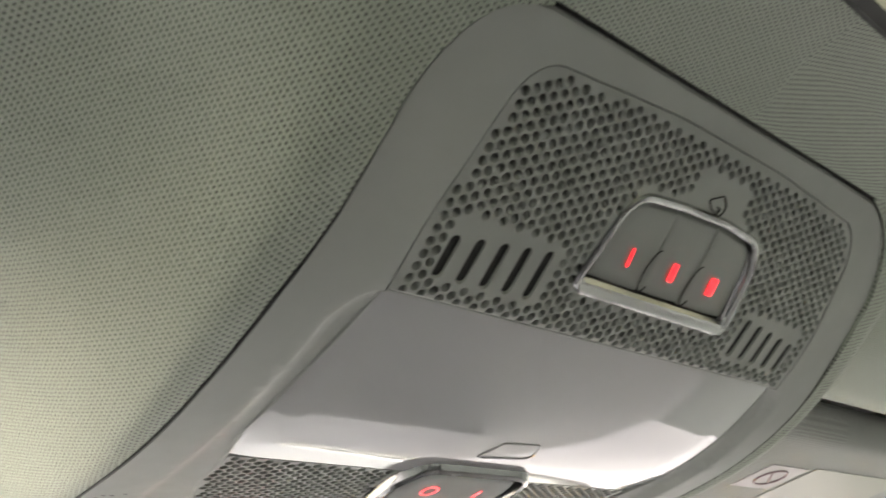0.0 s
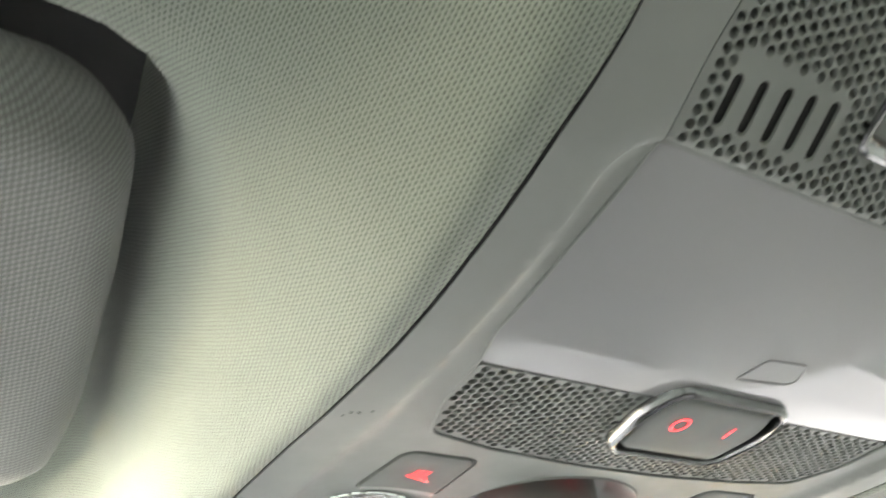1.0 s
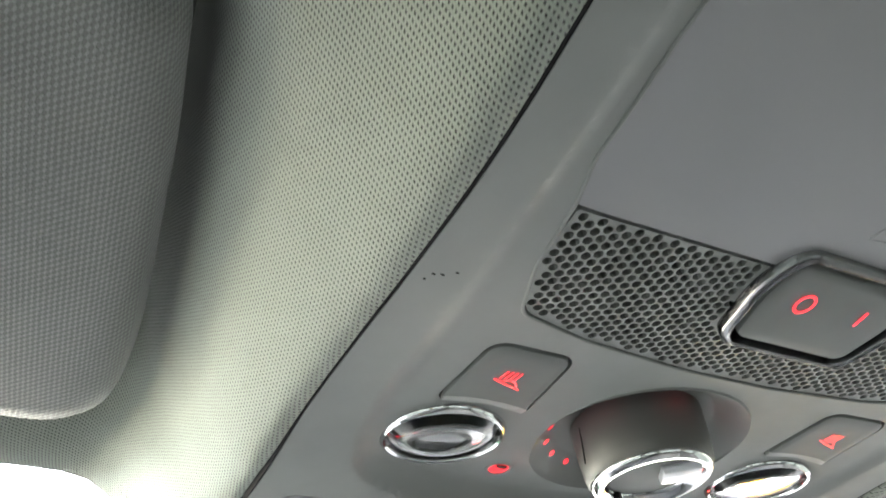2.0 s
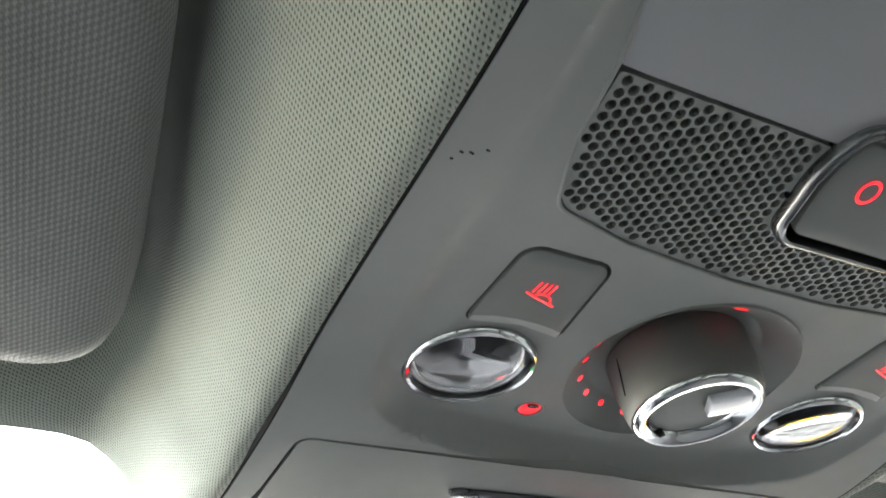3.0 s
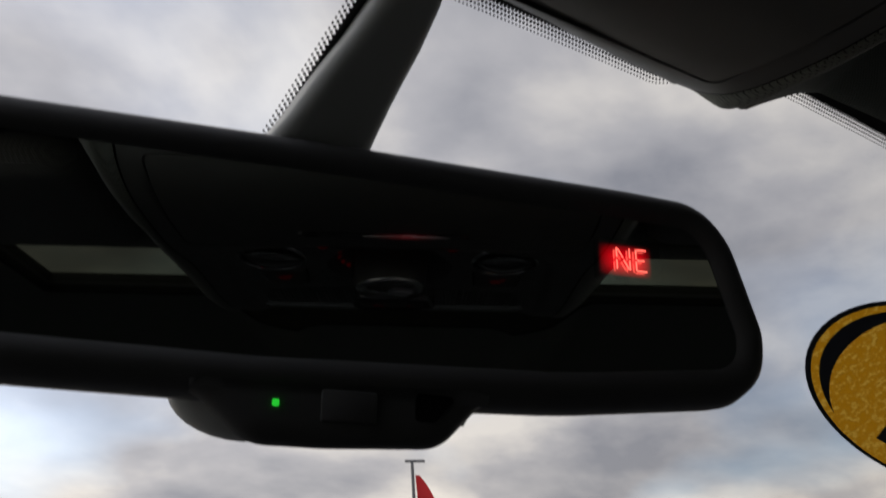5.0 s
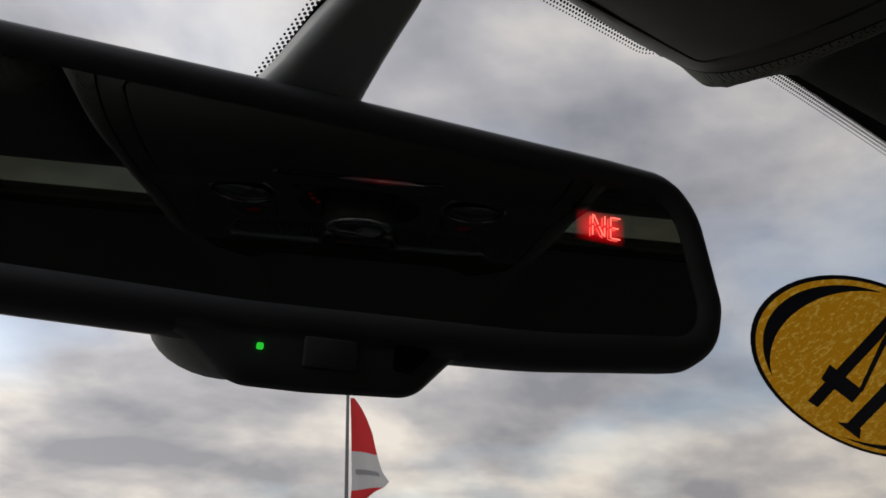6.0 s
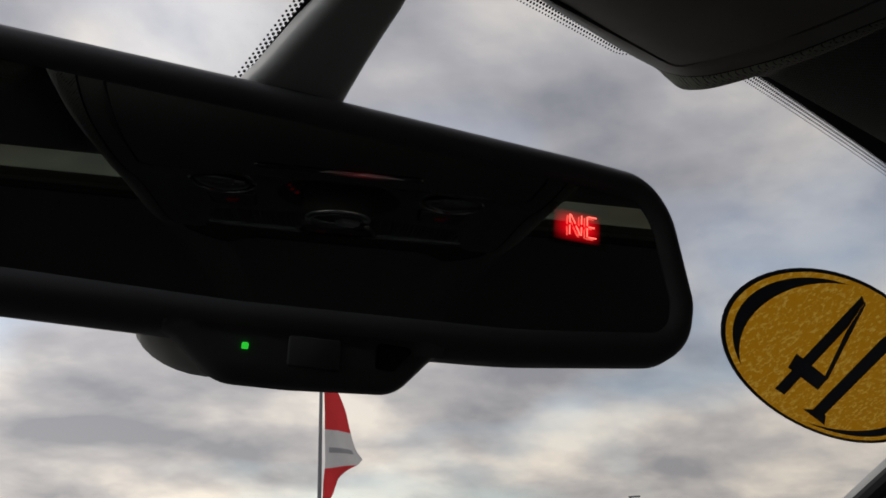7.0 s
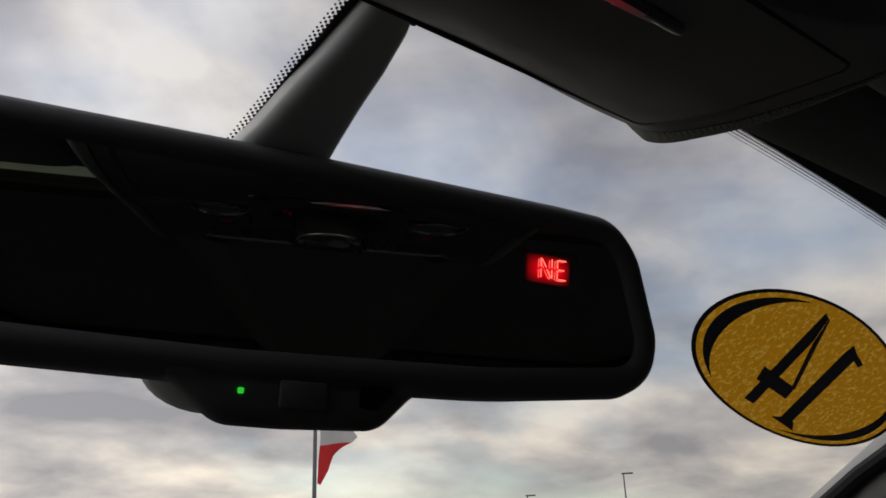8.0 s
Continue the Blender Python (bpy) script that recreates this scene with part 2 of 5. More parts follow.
GLASS.link(clear.outputs[0], glass_mix.inputs[1])
GLASS.link(GLASS.b.outputs[0], glass_mix.inputs[2])
GLASS.link(glass_mix.outputs[0], GLASS.t.nodes["Material Output"].inputs[0])
GLASS = GLASS.m


def tinted_glass(name, color, gloss):
    """Tinted glazing: it dims what is seen through it and keeps a little gloss."""
    m = Mat(name, (0.02, 0.02, 0.02), 0.05)
    through_it = m.n("ShaderNodeBsdfTransparent")
    through_it.inputs["Color"].default_value = (*color, 1)
    blend = m.n("ShaderNodeMixShader")
    blend.inputs[0].default_value = gloss
    m.link(through_it.outputs[0], blend.inputs[1])
    m.link(m.b.outputs[0], blend.inputs[2])
    m.link(blend.outputs[0], m.t.nodes["Material Output"].inputs[0])
    return m.m


TINTED = tinted_glass("tinted_glass", (0.56, 0.59, 0.56), 0.04)
REAR_GLASS = tinted_glass("rear_glass", (0.62, 0.65, 0.62), 0.04)
SUNROOF_GLASS = tinted_glass("roof_glass", (0.31, 0.32, 0.27), 0.03)
TRIM = plastic("pillar_trim", (0.40, 0.40, 0.38), 0.6)
CABIN = plastic("cabin_trim", (0.08, 0.08, 0.083), 0.7, size=400)
RUBBER = plastic("rubber_seal", (0.02, 0.02, 0.021), 0.6)
ASPHALT = Mat("asphalt", (0.05, 0.05, 0.052), 0.9)
ASPHALT.link(ASPHALT.tint(ASPHALT.span(ASPHALT.noise(0.6, 8), 0.35, 0.65, 0, 1), (0.035, 0.035, 0.037), (0.07, 0.07, 0.068)), ASPHALT.b.inputs["Base Color"])
ASPHALT = ASPHALT.m

# ---------------------------------------------------------------- building tools
TILT = 7.573
C = pose(0, 0, 1.25, TILT, 0, 0)  # the console's own axes: x across, y ahead, z up
ORIGIN = {}


def thing(name, label, category, at=(0, 0, 0), group="", kind="", base=None):
    ob = new(name)
    ob.empty_display_size = 0.02
    ob.matrix_world = (base or C) @ Matrix.Translation(at)
    ORIGIN[ob] = Vector(at)
    return tagged(ob, label, category, group, kind)


def part(name, bm, material, parent, label="", smooth=True, kind="", angle=35):
    """One bmesh as one mesh object under a thing or a part; its points are given in the axes of the thing."""
    me = bpy.data.meshes.new(name)
    shift = ORIGIN[parent]
    if shift.length:
        bmesh.ops.translate(bm, verts=bm.verts, vec=-shift)
    bm.normal_update()
    if smooth:
        for f in bm.faces:
            f.smooth = True
        lim = radians(angle)
        for e in bm.edges:
            if len(e.link_faces) == 2 and e.calc_face_angle(0) > lim:
                e.smooth = False
    bm.to_mesh(me)
    bm.free()
    me.materials.append(material)
    ob = new(name, me)
    ob.parent = parent
    ORIGIN[ob] = shift
    return tagged(ob, label, kind=kind)


def mesh_thing(name, bm, material, label="", category="", kind="", base=None, smooth=True):
    """A thing of one mesh, in the console's axes unless another base is given."""
    me = bpy.data.meshes.new(name)
    bm.normal_update()
    for f in bm.faces:
        f.smooth = smooth
    for e in bm.edges:
        if len(e.link_faces) == 2 and e.calc_face_angle(0) > radians(40):
            e.smooth = False
    bm.to_mesh(me)
    bm.free()
    me.materials.append(material)
    ob = new(name, me)
    ob.matrix_world = C if base is None else base
    ORIGIN[ob] = Vector((0, 0, 0))
    return tagged(ob, label, category, kind=kind)


def join(*bms):
    out = bmesh.new()
    for b in bms:
        me = bpy.data.meshes.new("tmp")
        b.to_mesh(me)
        b.free()
        out.from_mesh(me)
        bpy.data.meshes.remove(me)
    return out


def box(x0, x1, y0, y1, z0, z1, r=0.0, seg=2):
    bm = bmesh.new()
    bmesh.ops.create_cube(bm, size=1, matrix=Matrix.Translation(((x0 + x1) / 2, (y0 + y1) / 2, (z0 + z1) / 2)) @ Matrix.Diagonal((x1 - x0, y1 - y0, z1 - z0, 1)))
    if r:
        bmesh.ops.bevel(bm, geom=bm.edges[:], offset=r, segments=seg, affect="EDGES", profile=0.5)
    return bm


def spin(profile, n=48, at=(0, 0, 0), m=None):
    """A turned body: profile of (radius, height), closed where the radius is 0."""
    bm = bmesh.new()
    rings = []
    for r, h in profile:
        if r <= 1e-7:
            rings.append([bm.verts.new((0, 0, h))])
        else:
            rings.append([bm.verts.new((r * math.cos(2 * math.pi * i / n), r * math.sin(2 * math.pi * i / n), h)) for i in range(n)])
    for a, b in zip(rings, rings[1:]):
        for i in range(n):
            j = (i + 1) % n
            if len(a) == 1 and len(b) > 1:
                bm.faces.new((a[0], b[i], b[j]))
            elif len(b) == 1 and len(a) > 1:
                bm.faces.new((a[i], b[0], a[j]))
            elif len(a) > 1:
                bm.faces.new((a[i], b[i], b[j], a[j]))
    bmesh.ops.recalc_face_normals(bm, faces=bm.faces)
    bmesh.ops.transform(bm, matrix=Matrix.Translation(at) @ (m or Matrix()), verts=bm.verts)
    return bm


def tube(points, radius, n=10, closed=False, squash=1.0):
    """A round bar along a line of points; radius: one number or one per point."""
    pts = [Vector(p) for p in points]
    rad = radius if isinstance(radius, (list, tuple)) else [radius] * len(pts)
    bm = bmesh.new()
    rings = []
    side = None
    for i, p in enumerate(pts):
        a = pts[(i - 1) % len(pts)] if closed or i else p
        b = pts[(i + 1) % len(pts)] if closed or i < len(pts) - 1 else p
        d = (b - a).normalized()
        if side is None:
            side = d.orthogonal().normalized()
        side = (side - d * side.dot(d)).normalized()
        up = d.cross(side)
        rings.append([bm.verts.new(p + rad[i] * (side * math.cos(t) + up * math.sin(t) * squash)) for t in (2 * math.pi * k / n for k in range(n))])
    for i in range(len(rings) if closed else len(rings) - 1):
        a, b = rings[i], rings[(i + 1) % len(rings)]
        for k in range(n):
            bm.faces.new((a[k], a[(k + 1) % n], b[(k + 1) % n], b[k]))
    if not closed:
        bm.faces.new(rings[0][::-1])
        bm.faces.new(rings[-1])
    bmesh.ops.recalc_face_normals(bm, faces=bm.faces)
    return bm


def rounded(points, radii, seg=6):
    """A 2D outline with its corners rounded."""
    out = []
    n = len(points)
    for i in range(n):
        p, a, b = Vector(points[i]), Vector(points[i - 1]), Vector(points[(i + 1) % n])
        r = radii[i] if isinstance(radii, (list, tuple)) else radii
        u, v = (a - p).normalized(), (b - p).normalized()
        ang = math.acos(max(-1, min(1, u.dot(v))))
        if r <= 0 or ang > 3.1:
            out.append((p.x, p.y))
            continue
        t = min(r / math.tan(ang / 2), (a - p).length * 0.49, (b - p).length * 0.49)
        r2 = t * math.tan(ang / 2)
        mid = p + (u + v).normalized() * (r2 / math.sin(ang / 2))
        s, e = p + u * t - mid, p + v * t - mid
        sweep = math.pi - ang
        sign = 1 if s.x * e.y - s.y * e.x > 0 else -1
        for k in range(seg + 1):
            w = sign * sweep * k / seg
            out.append((mid.x + s.x * math.cos(w) - s.y * math.sin(w), mid.y + s.x * math.sin(w) + s.y * math.cos(w)))
    return out


def circle(x, y, r, n=40, ry=None):
    return [(x + r * math.cos(2 * math.pi * i / n), y + (ry or r) * math.sin(2 * math.pi * i / n)) for i in range(n)]


def inside(poly, x, y):
    px, py = np.array(poly).T
    qx, qy = np.roll(px, 1), np.roll(py, 1)
    cross = ((py > y) != (qy > y)) & (x < (qx - px) * (y - py) / (qy - py + 1e-15) + px)
    return bool(cross.sum() % 2)


def gap_to(poly, x, y):
    p = np.array(poly)
    q = np.roll(p, -1, 0)
    d = q - p
    t = np.clip((((x, y) - p) * d).sum(1) / ((d * d).sum(1) + 1e-18), 0, 1)
    return float(np.sqrt((((p + d * t[:, None]) - (x, y)) ** 2).sum(1)).min())


def dense(poly, step):
    out = []
    for (ax, ay), (bx, by) in zip(poly, poly[1:] + poly[:1]):
        n = max(1, int(math.hypot(bx - ax, by - ay) / step + 0.5))
        out += [(ax + (bx - ax) * k / n, ay + (by - ay) * k / n) for k in range(n)]
    return out


def sheet(outline, holes, height, step=0.003, skirt=0.004, creases=()):
    """A curved plate over an outline, with openings cut through it. height(x, y) is its lower face; the skirts go up from the edges."""
    from mathutils import geometry
    loops = [dense(outline, step)] + [list(h) for h in holes]
    for i, loop in enumerate(loops):
        if sum(loop[k - 1][0] * loop[k][1] - loop[k][0] * loop[k - 1][1] for k in range(len(loop))) < 0:
            loops[i] = loop[::-1]
    pts, faces = [], []
    for loop in loops:
        faces.append(list(range(len(pts), len(pts) + len(loop))))
        pts += loop
    xs, ys = zip(*outline)
    gx = np.arange(min(xs), max(xs), step)
    gy = np.arange(min(ys), max(ys), step)
    for iy, y in enumerate(gy):
        for x in gx:
            x = x + (step / 2 if iy % 2 else 0)
            if inside(outline, x, y) and gap_to(loops[0], x, y) > step * 0.45:
                if all(gap_to(h, x, y) > step * 0.4 and not inside(h, x, y) for h in holes):
                    pts.append((x, y))
    for loop in creases:
        pts += [p for p in dense(loop, step) if all(not inside(h, *p) and gap_to(h, *p) > 0.0004 for h in holes)]
    res = geometry.delaunay_2d_cdt([Vector(p) for p in pts], [], faces, 0, 1e-7)
    verts, tris, owner = res[0], res[2], res[5]
    bm = bmesh.new()
    vs = [bm.verts.new((v.x, v.y, height(v.x, v.y))) for v in verts]
    for tri, own in zip(tris, owner):
        if list(own) == [0]:
            bm.faces.new([vs[i] for i in reversed(tri)])
    bmesh.ops.delete(bm, geom=[v for v in bm.verts if not v.link_faces], context="VERTS")
    edges = [e for e in bm.edges if e.is_boundary]
    ext = bmesh.ops.extrude_edge_only(bm, edges=edges)
    bmesh.ops.translate(bm, verts=[g for g in ext["geom"] if isinstance(g, bmesh.types.BMVert)], vec=(0, 0, skirt))
    return bm


def slab(outline, height, thick, edge=0.0008, dome=0.0):
    """A solid key or cap over an outline: its lower face follows height(), its edges are rounded, and it goes up by thick."""
    bm = bmesh.new()
    n = len(outline)
    cx, cy = sum(p[0] for p in outline) / n, sum(p[1] for p in outline) / n
    size = max(math.hypot(p[0] - cx, p[1] - cy) for p in outline)

    def ring(k, dz):
        out = []
        for x, y in outline:
            d = math.hypot(x - cx, y - cy)
            f = max(0.0, (d - k) / d)
            X, Y = cx + (x - cx) * f, cy + (y - cy) * f
            q = math.hypot(X - cx, Y - cy) / size
            out.append(bm.verts.new((X, Y, height(X, Y) + dz - dome * (1 - q * q))))
        return out

    rings = [ring(0, thick), ring(0, edge), ring(edge * 0.3, edge * 0.3), ring(edge, 0)]
    for f in (0.75, 0.5, 0.25):
        rings.append([])
        for x, y in outline:
            X, Y = cx + (x - cx) * f, cy + (y - cy) * f
            q = math.hypot(X - cx, Y - cy) / size
            rings[-1].append(bm.verts.new((X, Y, height(X, Y) - dome * (1 - q * q))))
    for a, b in zip(rings, rings[1:]):
        for i in range(n):
            j = (i + 1) % n
            bm.faces.new((a[i], a[j], b[j], b[i]))
    mid = bm.verts.new((cx, cy, height(cx, cy) - dome))
    for i in range(n):
        bm.faces.new((rings[-1][i], rings[-1][(i + 1) % n], mid))
    bm.faces.new(rings[0][::-1])
    bmesh.ops.recalc_face_normals(bm, faces=bm.faces)
    return bm


def perforated(outline, keep_out, height, pitch=0.0026, r=0.00112, thick=0.0022, sides=10):
    """A plate with staggered round holes all over it but for the keep-out outlines (which are cut away whole)."""
    holes = [list(k) for k in keep_out]
    xs, ys = zip(*outline)
    cx = pitch * math.sqrt(3) / 2
    col = 0
    x = min(xs)
    while x < max(xs):
        y = min(ys) + (pitch / 2 if col % 2 else 0)
        while y < max(ys):
            if inside(outline, x, y) and gap_to(outline, x, y) > r + 0.0001:
                if all(not inside(k, x, y) and gap_to(k, x, y) > r + 0.0003 for k in keep_out):
                    holes.append(circle(x, y, r, sides))
            y += pitch
        x += cx
        col += 1
    return sheet(outline, holes, height, step=0.02, skirt=thick)


# ---------------------------------------------------------------- shape of the roof console
PROFILE = [(-0.18, 0.080), (-0.17, 0.0685), (-0.16, 0.0567), (-0.15, 0.0463), (-0.14, 0.0372), (-0.12, 0.0228), (-0.10, 0.0127), (-0.08, 0.0061), (-0.06, 0.0023), (-0.03, 0.0002),
           (0.0, 0.0), (0.03, -0.0009), (0.05, -0.0026), (0.075, -0.0042), (0.098, -0.0056), (0.120, -0.0044), (0.1345, -0.0014), (0.1455, 0.0034), (0.1545, 0.0104), (0.161, 0.0195), (0.164, 0.031)]
PY = np.array([p[0] for p in PROFILE])
PZ = np.array([p[1] for p in PROFILE])
PM = np.gradient(PZ, PY)


def G(y):
    y = min(max(y, PY[0]), PY[-1])
    i = min(int(np.searchsorted(PY, y, "right")) - 1, len(PY) - 2)
    h = PY[i + 1] - PY[i]
    t = (y - PY[i]) / h
    return float((2 * t**3 - 3 * t**2 + 1) * PZ[i] + (t**3 - 2 * t**2 + t) * h * PM[i] + (3 * t**2 - 2 * t**3) * PZ[i + 1] + (t**3 - t**2) * h * PM[i + 1])


def smooth(a, b, v):
    t = max(0.0, min(1.0, (v - a) / (b - a)))
    return t * t * (3 - 2 * t)


RECESS_SIDE = [(-0.0815, -0.112), (-0.0840, -0.064), (-0.0825, 0.015), (-0.0800, 0.040), (-0.0735, 0.0574), (-0.0470, 0.0679), (-0.0150, 0.0716)]
RECESS = rounded(RECESS_SIDE + [(-x, y) for x, y in reversed(RECESS_SIDE)], [0.012, 0.2, 0.2, 0.03, 0.02, 0.06, 0.2, 0.2, 0.06, 0.02, 0.03, 0.2, 0.2, 0.012], 8)


def front_shift(x, y):
    """The console's front bends up later on its right than on its left."""
    return y - 0.0060 * smooth(0.0, 0.090, x) * smooth(0.118, 0.150, y)


def console_z(x, y):
    """The console's lower face: the inner panel lies deeper than the frame round it."""
    y0, y = y, front_shift(x, y)
    ridge = 0.0014 * smooth(0.030, 0.066, y) * (1 - smooth(0.072, 0.100, y))
    z = G(y) - 0.0012 * smooth(-0.135, -0.105, y) - ridge
    if inside(RECESS, x, y0):
        t = min(1.0, gap_to(RECESS, x, y0) / (0.0034 + 0.0022 * smooth(-0.045, -0.010, y) + 0.0028 * smooth(0.02, 0.05, y)))
        z += (0.0018 + 0.0008 * (1 - smooth(-0.060, -0.030, y)) + 0.0038 * smooth(0.036, 0.060, y) + ridge) * (1 - (1 - t) ** 1.7)
    return z


def over(dz):
    return lambda x, y: console_z(x, y) + dz


def mm(pts):
    return [(x / 1000, y / 1000) for x, y in pts]


def both_sides(left):
    """A closed outline from its left half, which runs from the rear to the front."""
    return left + [(-x, y) for x, y in reversed(left)]


REAR_CORNER = [(-66.6 - 22.8 * math.sin(a), -135.6 - 22.8 * math.cos(a)) for a in np.linspace(0, math.pi / 2, 12)]
CONSOLE_EDGE = both_sides(mm([(-40, -158.6)] + REAR_CORNER + [(-90.2, -130), (-91, -122), (-92.4, -114), (-93.7, -106), (-94.6, -95), (-95.4, -80), (-96.2, -30), (-96.6, 40), (-96.8, 90), (-96.8, 125), (-96.4, 142), (-95.2, 155), (-94.4, 163.8)]))
GRILLE_EDGE = rounded(both_sides(mm([(-22, -154.2), (-66.4, -152.0), (-73.2, -125), (-73.2, -110.6)])), [0.2, 0.011, 0.05, 0.001, 0.001, 0.05, 0.011, 0.2], 7)
LID_EDGE = rounded(both_sides(mm([(-73.4, -110), (-76.2, -86), (-76.6, -64), (-73.4, -51.2)])), [0.0012, 0.03, 0.012, 0.001, 0.001, 0.012, 0.03, 0.0012], 4)
STRIP_EDGE = rounded(both_sides(mm([(-73, -50.4), (-72, -34), (-66, -19), (-46, -14.2), (-15, -11.2)])), [0.001, 0.03, 0.006, 0.02, 0.1, 0.1, 0.02, 0.006, 0.03, 0.001], 4)
BEZEL3 = rounded(mm([(-8.4, -142.4), (-26.0, -141.2), (-29.9, -121.3), (30.9, -121.3), (27.2, -141.6), (9.6, -142.8)]), [0.05, 0.0085, 0.0026, 0.0026, 0.0085, 0.05], 7)
BEZEL2 = rounded(both_sides(mm([(-19.4, -58.0), (-23.6, -46.5), (-19.8, -27.4)])), [0.0065, 0.02, 0.0065, 0.0065, 0.02, 0.0065], 8)
KNOB_AT = (0.0, 0.0245)
LAMP_AT = (0.0562, 0.0372)
LAMP_R = 0.0165
WELL_AT = (0.0, 0.0260)
WELL_R = 0.0310
WELL = circle(*WELL_AT, WELL_R, 48)


def key_outline(s):
    """A flat key whose front edge follows the round lamp before it; s: -1 left, 1 right."""
    pts = [(-0.0664, 0.0194), (-0.0652, -0.0068), (-0.0438, -0.0062), (-0.0422, 0.0197), (-0.0456, 0.0185), (-0.0514, 0.0177), (-0.0578, 0.0178)]
    pts = rounded(pts, [0.0015, 0.004, 0.004, 0.002, 0.004, 0.01, 0.01], 4)
    return [(x * -s, y) for x, y in pts][:: int(-s)] if s > 0 else pts


KEY_L, KEY_R = key_outline(-1), key_outline(1)
TRAY_EDGE = rounded(both_sides(mm([(-87.0, 71.2), (-87.4, 100), (-86.2, 144.2)])), [0.0035, 0.1, 0.003, 0.003, 0.1, 0.0035], 5)


def inset(poly, d):
    """The outline moved inwards by d."""
    n = len(poly)
    area = sum(poly[i - 1][0] * poly[i][1] - poly[i][0] * poly[i - 1][1] for i in range(n))
    sgn = 1 if area > 0 else -1
    out = []
    for i in range(n):
        a, p, b = Vector(poly[i - 1]), Vector(poly[i]), Vector(poly[(i + 1) % n])
        u, v = (p - a), (b - p)
        u = u.normalized() if u.length > 1e-9 else v.normalized()
        v = v.normalized() if v.length > 1e-9 else u
        nu, nv = Vector((-u.y, u.x)) * sgn, Vector((-v.y, v.x)) * sgn
        m = nu + nv
        m = m / max(0.4, m.length_squared / 2)
        out.append((p.x + m.x * d, p.y + m.y * d))
    return out


def line_on(pts, dz, step=0.002):
    return [(x, y, console_z(x, y) + dz) for x, y in dense(pts, step)]


def stroke(pts, width, dz=-0.0003, closed=False):
    """A flat lit mark along a line on the console, 0.3 mm proud."""
    bm = bmesh.new()
    ps = [Vector(p) for p in pts]
    left, right = [], []
    for i, p in enumerate(ps):
        a = ps[i - 1] if (i or closed) else p
        b = ps[(i + 1) % len(ps)] if (i < len(ps) - 1 or closed) else p
        d = (b - a).normalized()
        nn = Vector((-d.y, d.x)) * width / 2
        for lst, q in ((left, p + nn), (right, p - nn)):
            lst.append(bm.verts.new((q.x, q.y, console_z(p.x, p.y) + dz)))
    m = len(ps)
    for i in range(m if closed else m - 1):
        j = (i + 1) % m
        bm.faces.new((left[i], left[j], right[j], right[i]))
    bmesh.ops.recalc_face_normals(bm, faces=bm.faces)
    return bm


def blob(x, y, rx, ry=None, dz=-0.0003, n=14, turn=0.0):
    bm = bmesh.new()
    c, s = math.cos(turn), math.sin(turn)
    vs = []
    for i in range(n):
        u, v = rx * math.cos(2 * math.pi * i / n), (ry or rx) * math.sin(2 * math.pi * i / n)
        vs.append(bm.verts.new((x + u * c - v * s, y + u * s + v * c, console_z(x, y) + dz)))
    bm.faces.new(vs)
    return bm


def poly_mark(pts, dz=-0.0003):
    bm = bmesh.new()
    bm.faces.new([bm.verts.new((x, y, console_z(x, y) + dz)) for x, y in pts])
    bmesh.ops.triangulate(bm, faces=bm.faces)
    return bm


def ring_along(outline, prof, closed_profile=True):
    """A frame along an outline: prof gives (inset, offset down the console's normal) round its section."""
    bm = bmesh.new()
    pts = dense(outline, 0.0015)
    n = len(pts)
    rings = [[bm.verts.new((x, y, console_z(ox, oy) + dz)) for (x, y), (ox, oy) in zip(inset(pts, d), pts)] for d, dz in prof]
    pairs = list(zip(rings, rings[1:])) + ([(rings[-1], rings[0])] if closed_profile else [])
    for a, b in pairs:
        for i in range(n):
            j = (i + 1) % n
            bm.faces.new((a[i], a[j], b[j], b[i]))
    bmesh.ops.recalc_face_normals(bm, faces=bm.faces)
    return bm


def rim_along(outline, radius, dz, squash=1.0):
    return tube(line_on(outline, dz), radius, 8, True, squash)


# ---------------------------------------------------------------- ceiling, windscreen, cabin
HEADER_Y = 0.1645
SUNROOF = (0.33, -0.330, -0.191)  # half width, rear and front edge
VISOR_EDGE = rounded([(-0.46, -0.048), (-0.1465, -0.048), (-0.1385, 0.000), (-0.1315, 0.062), (-0.1315, 0.104), (-0.46, 0.106)], [0.03, 0.026, 0.2, 0.2, 0.024, 0.03], 8)


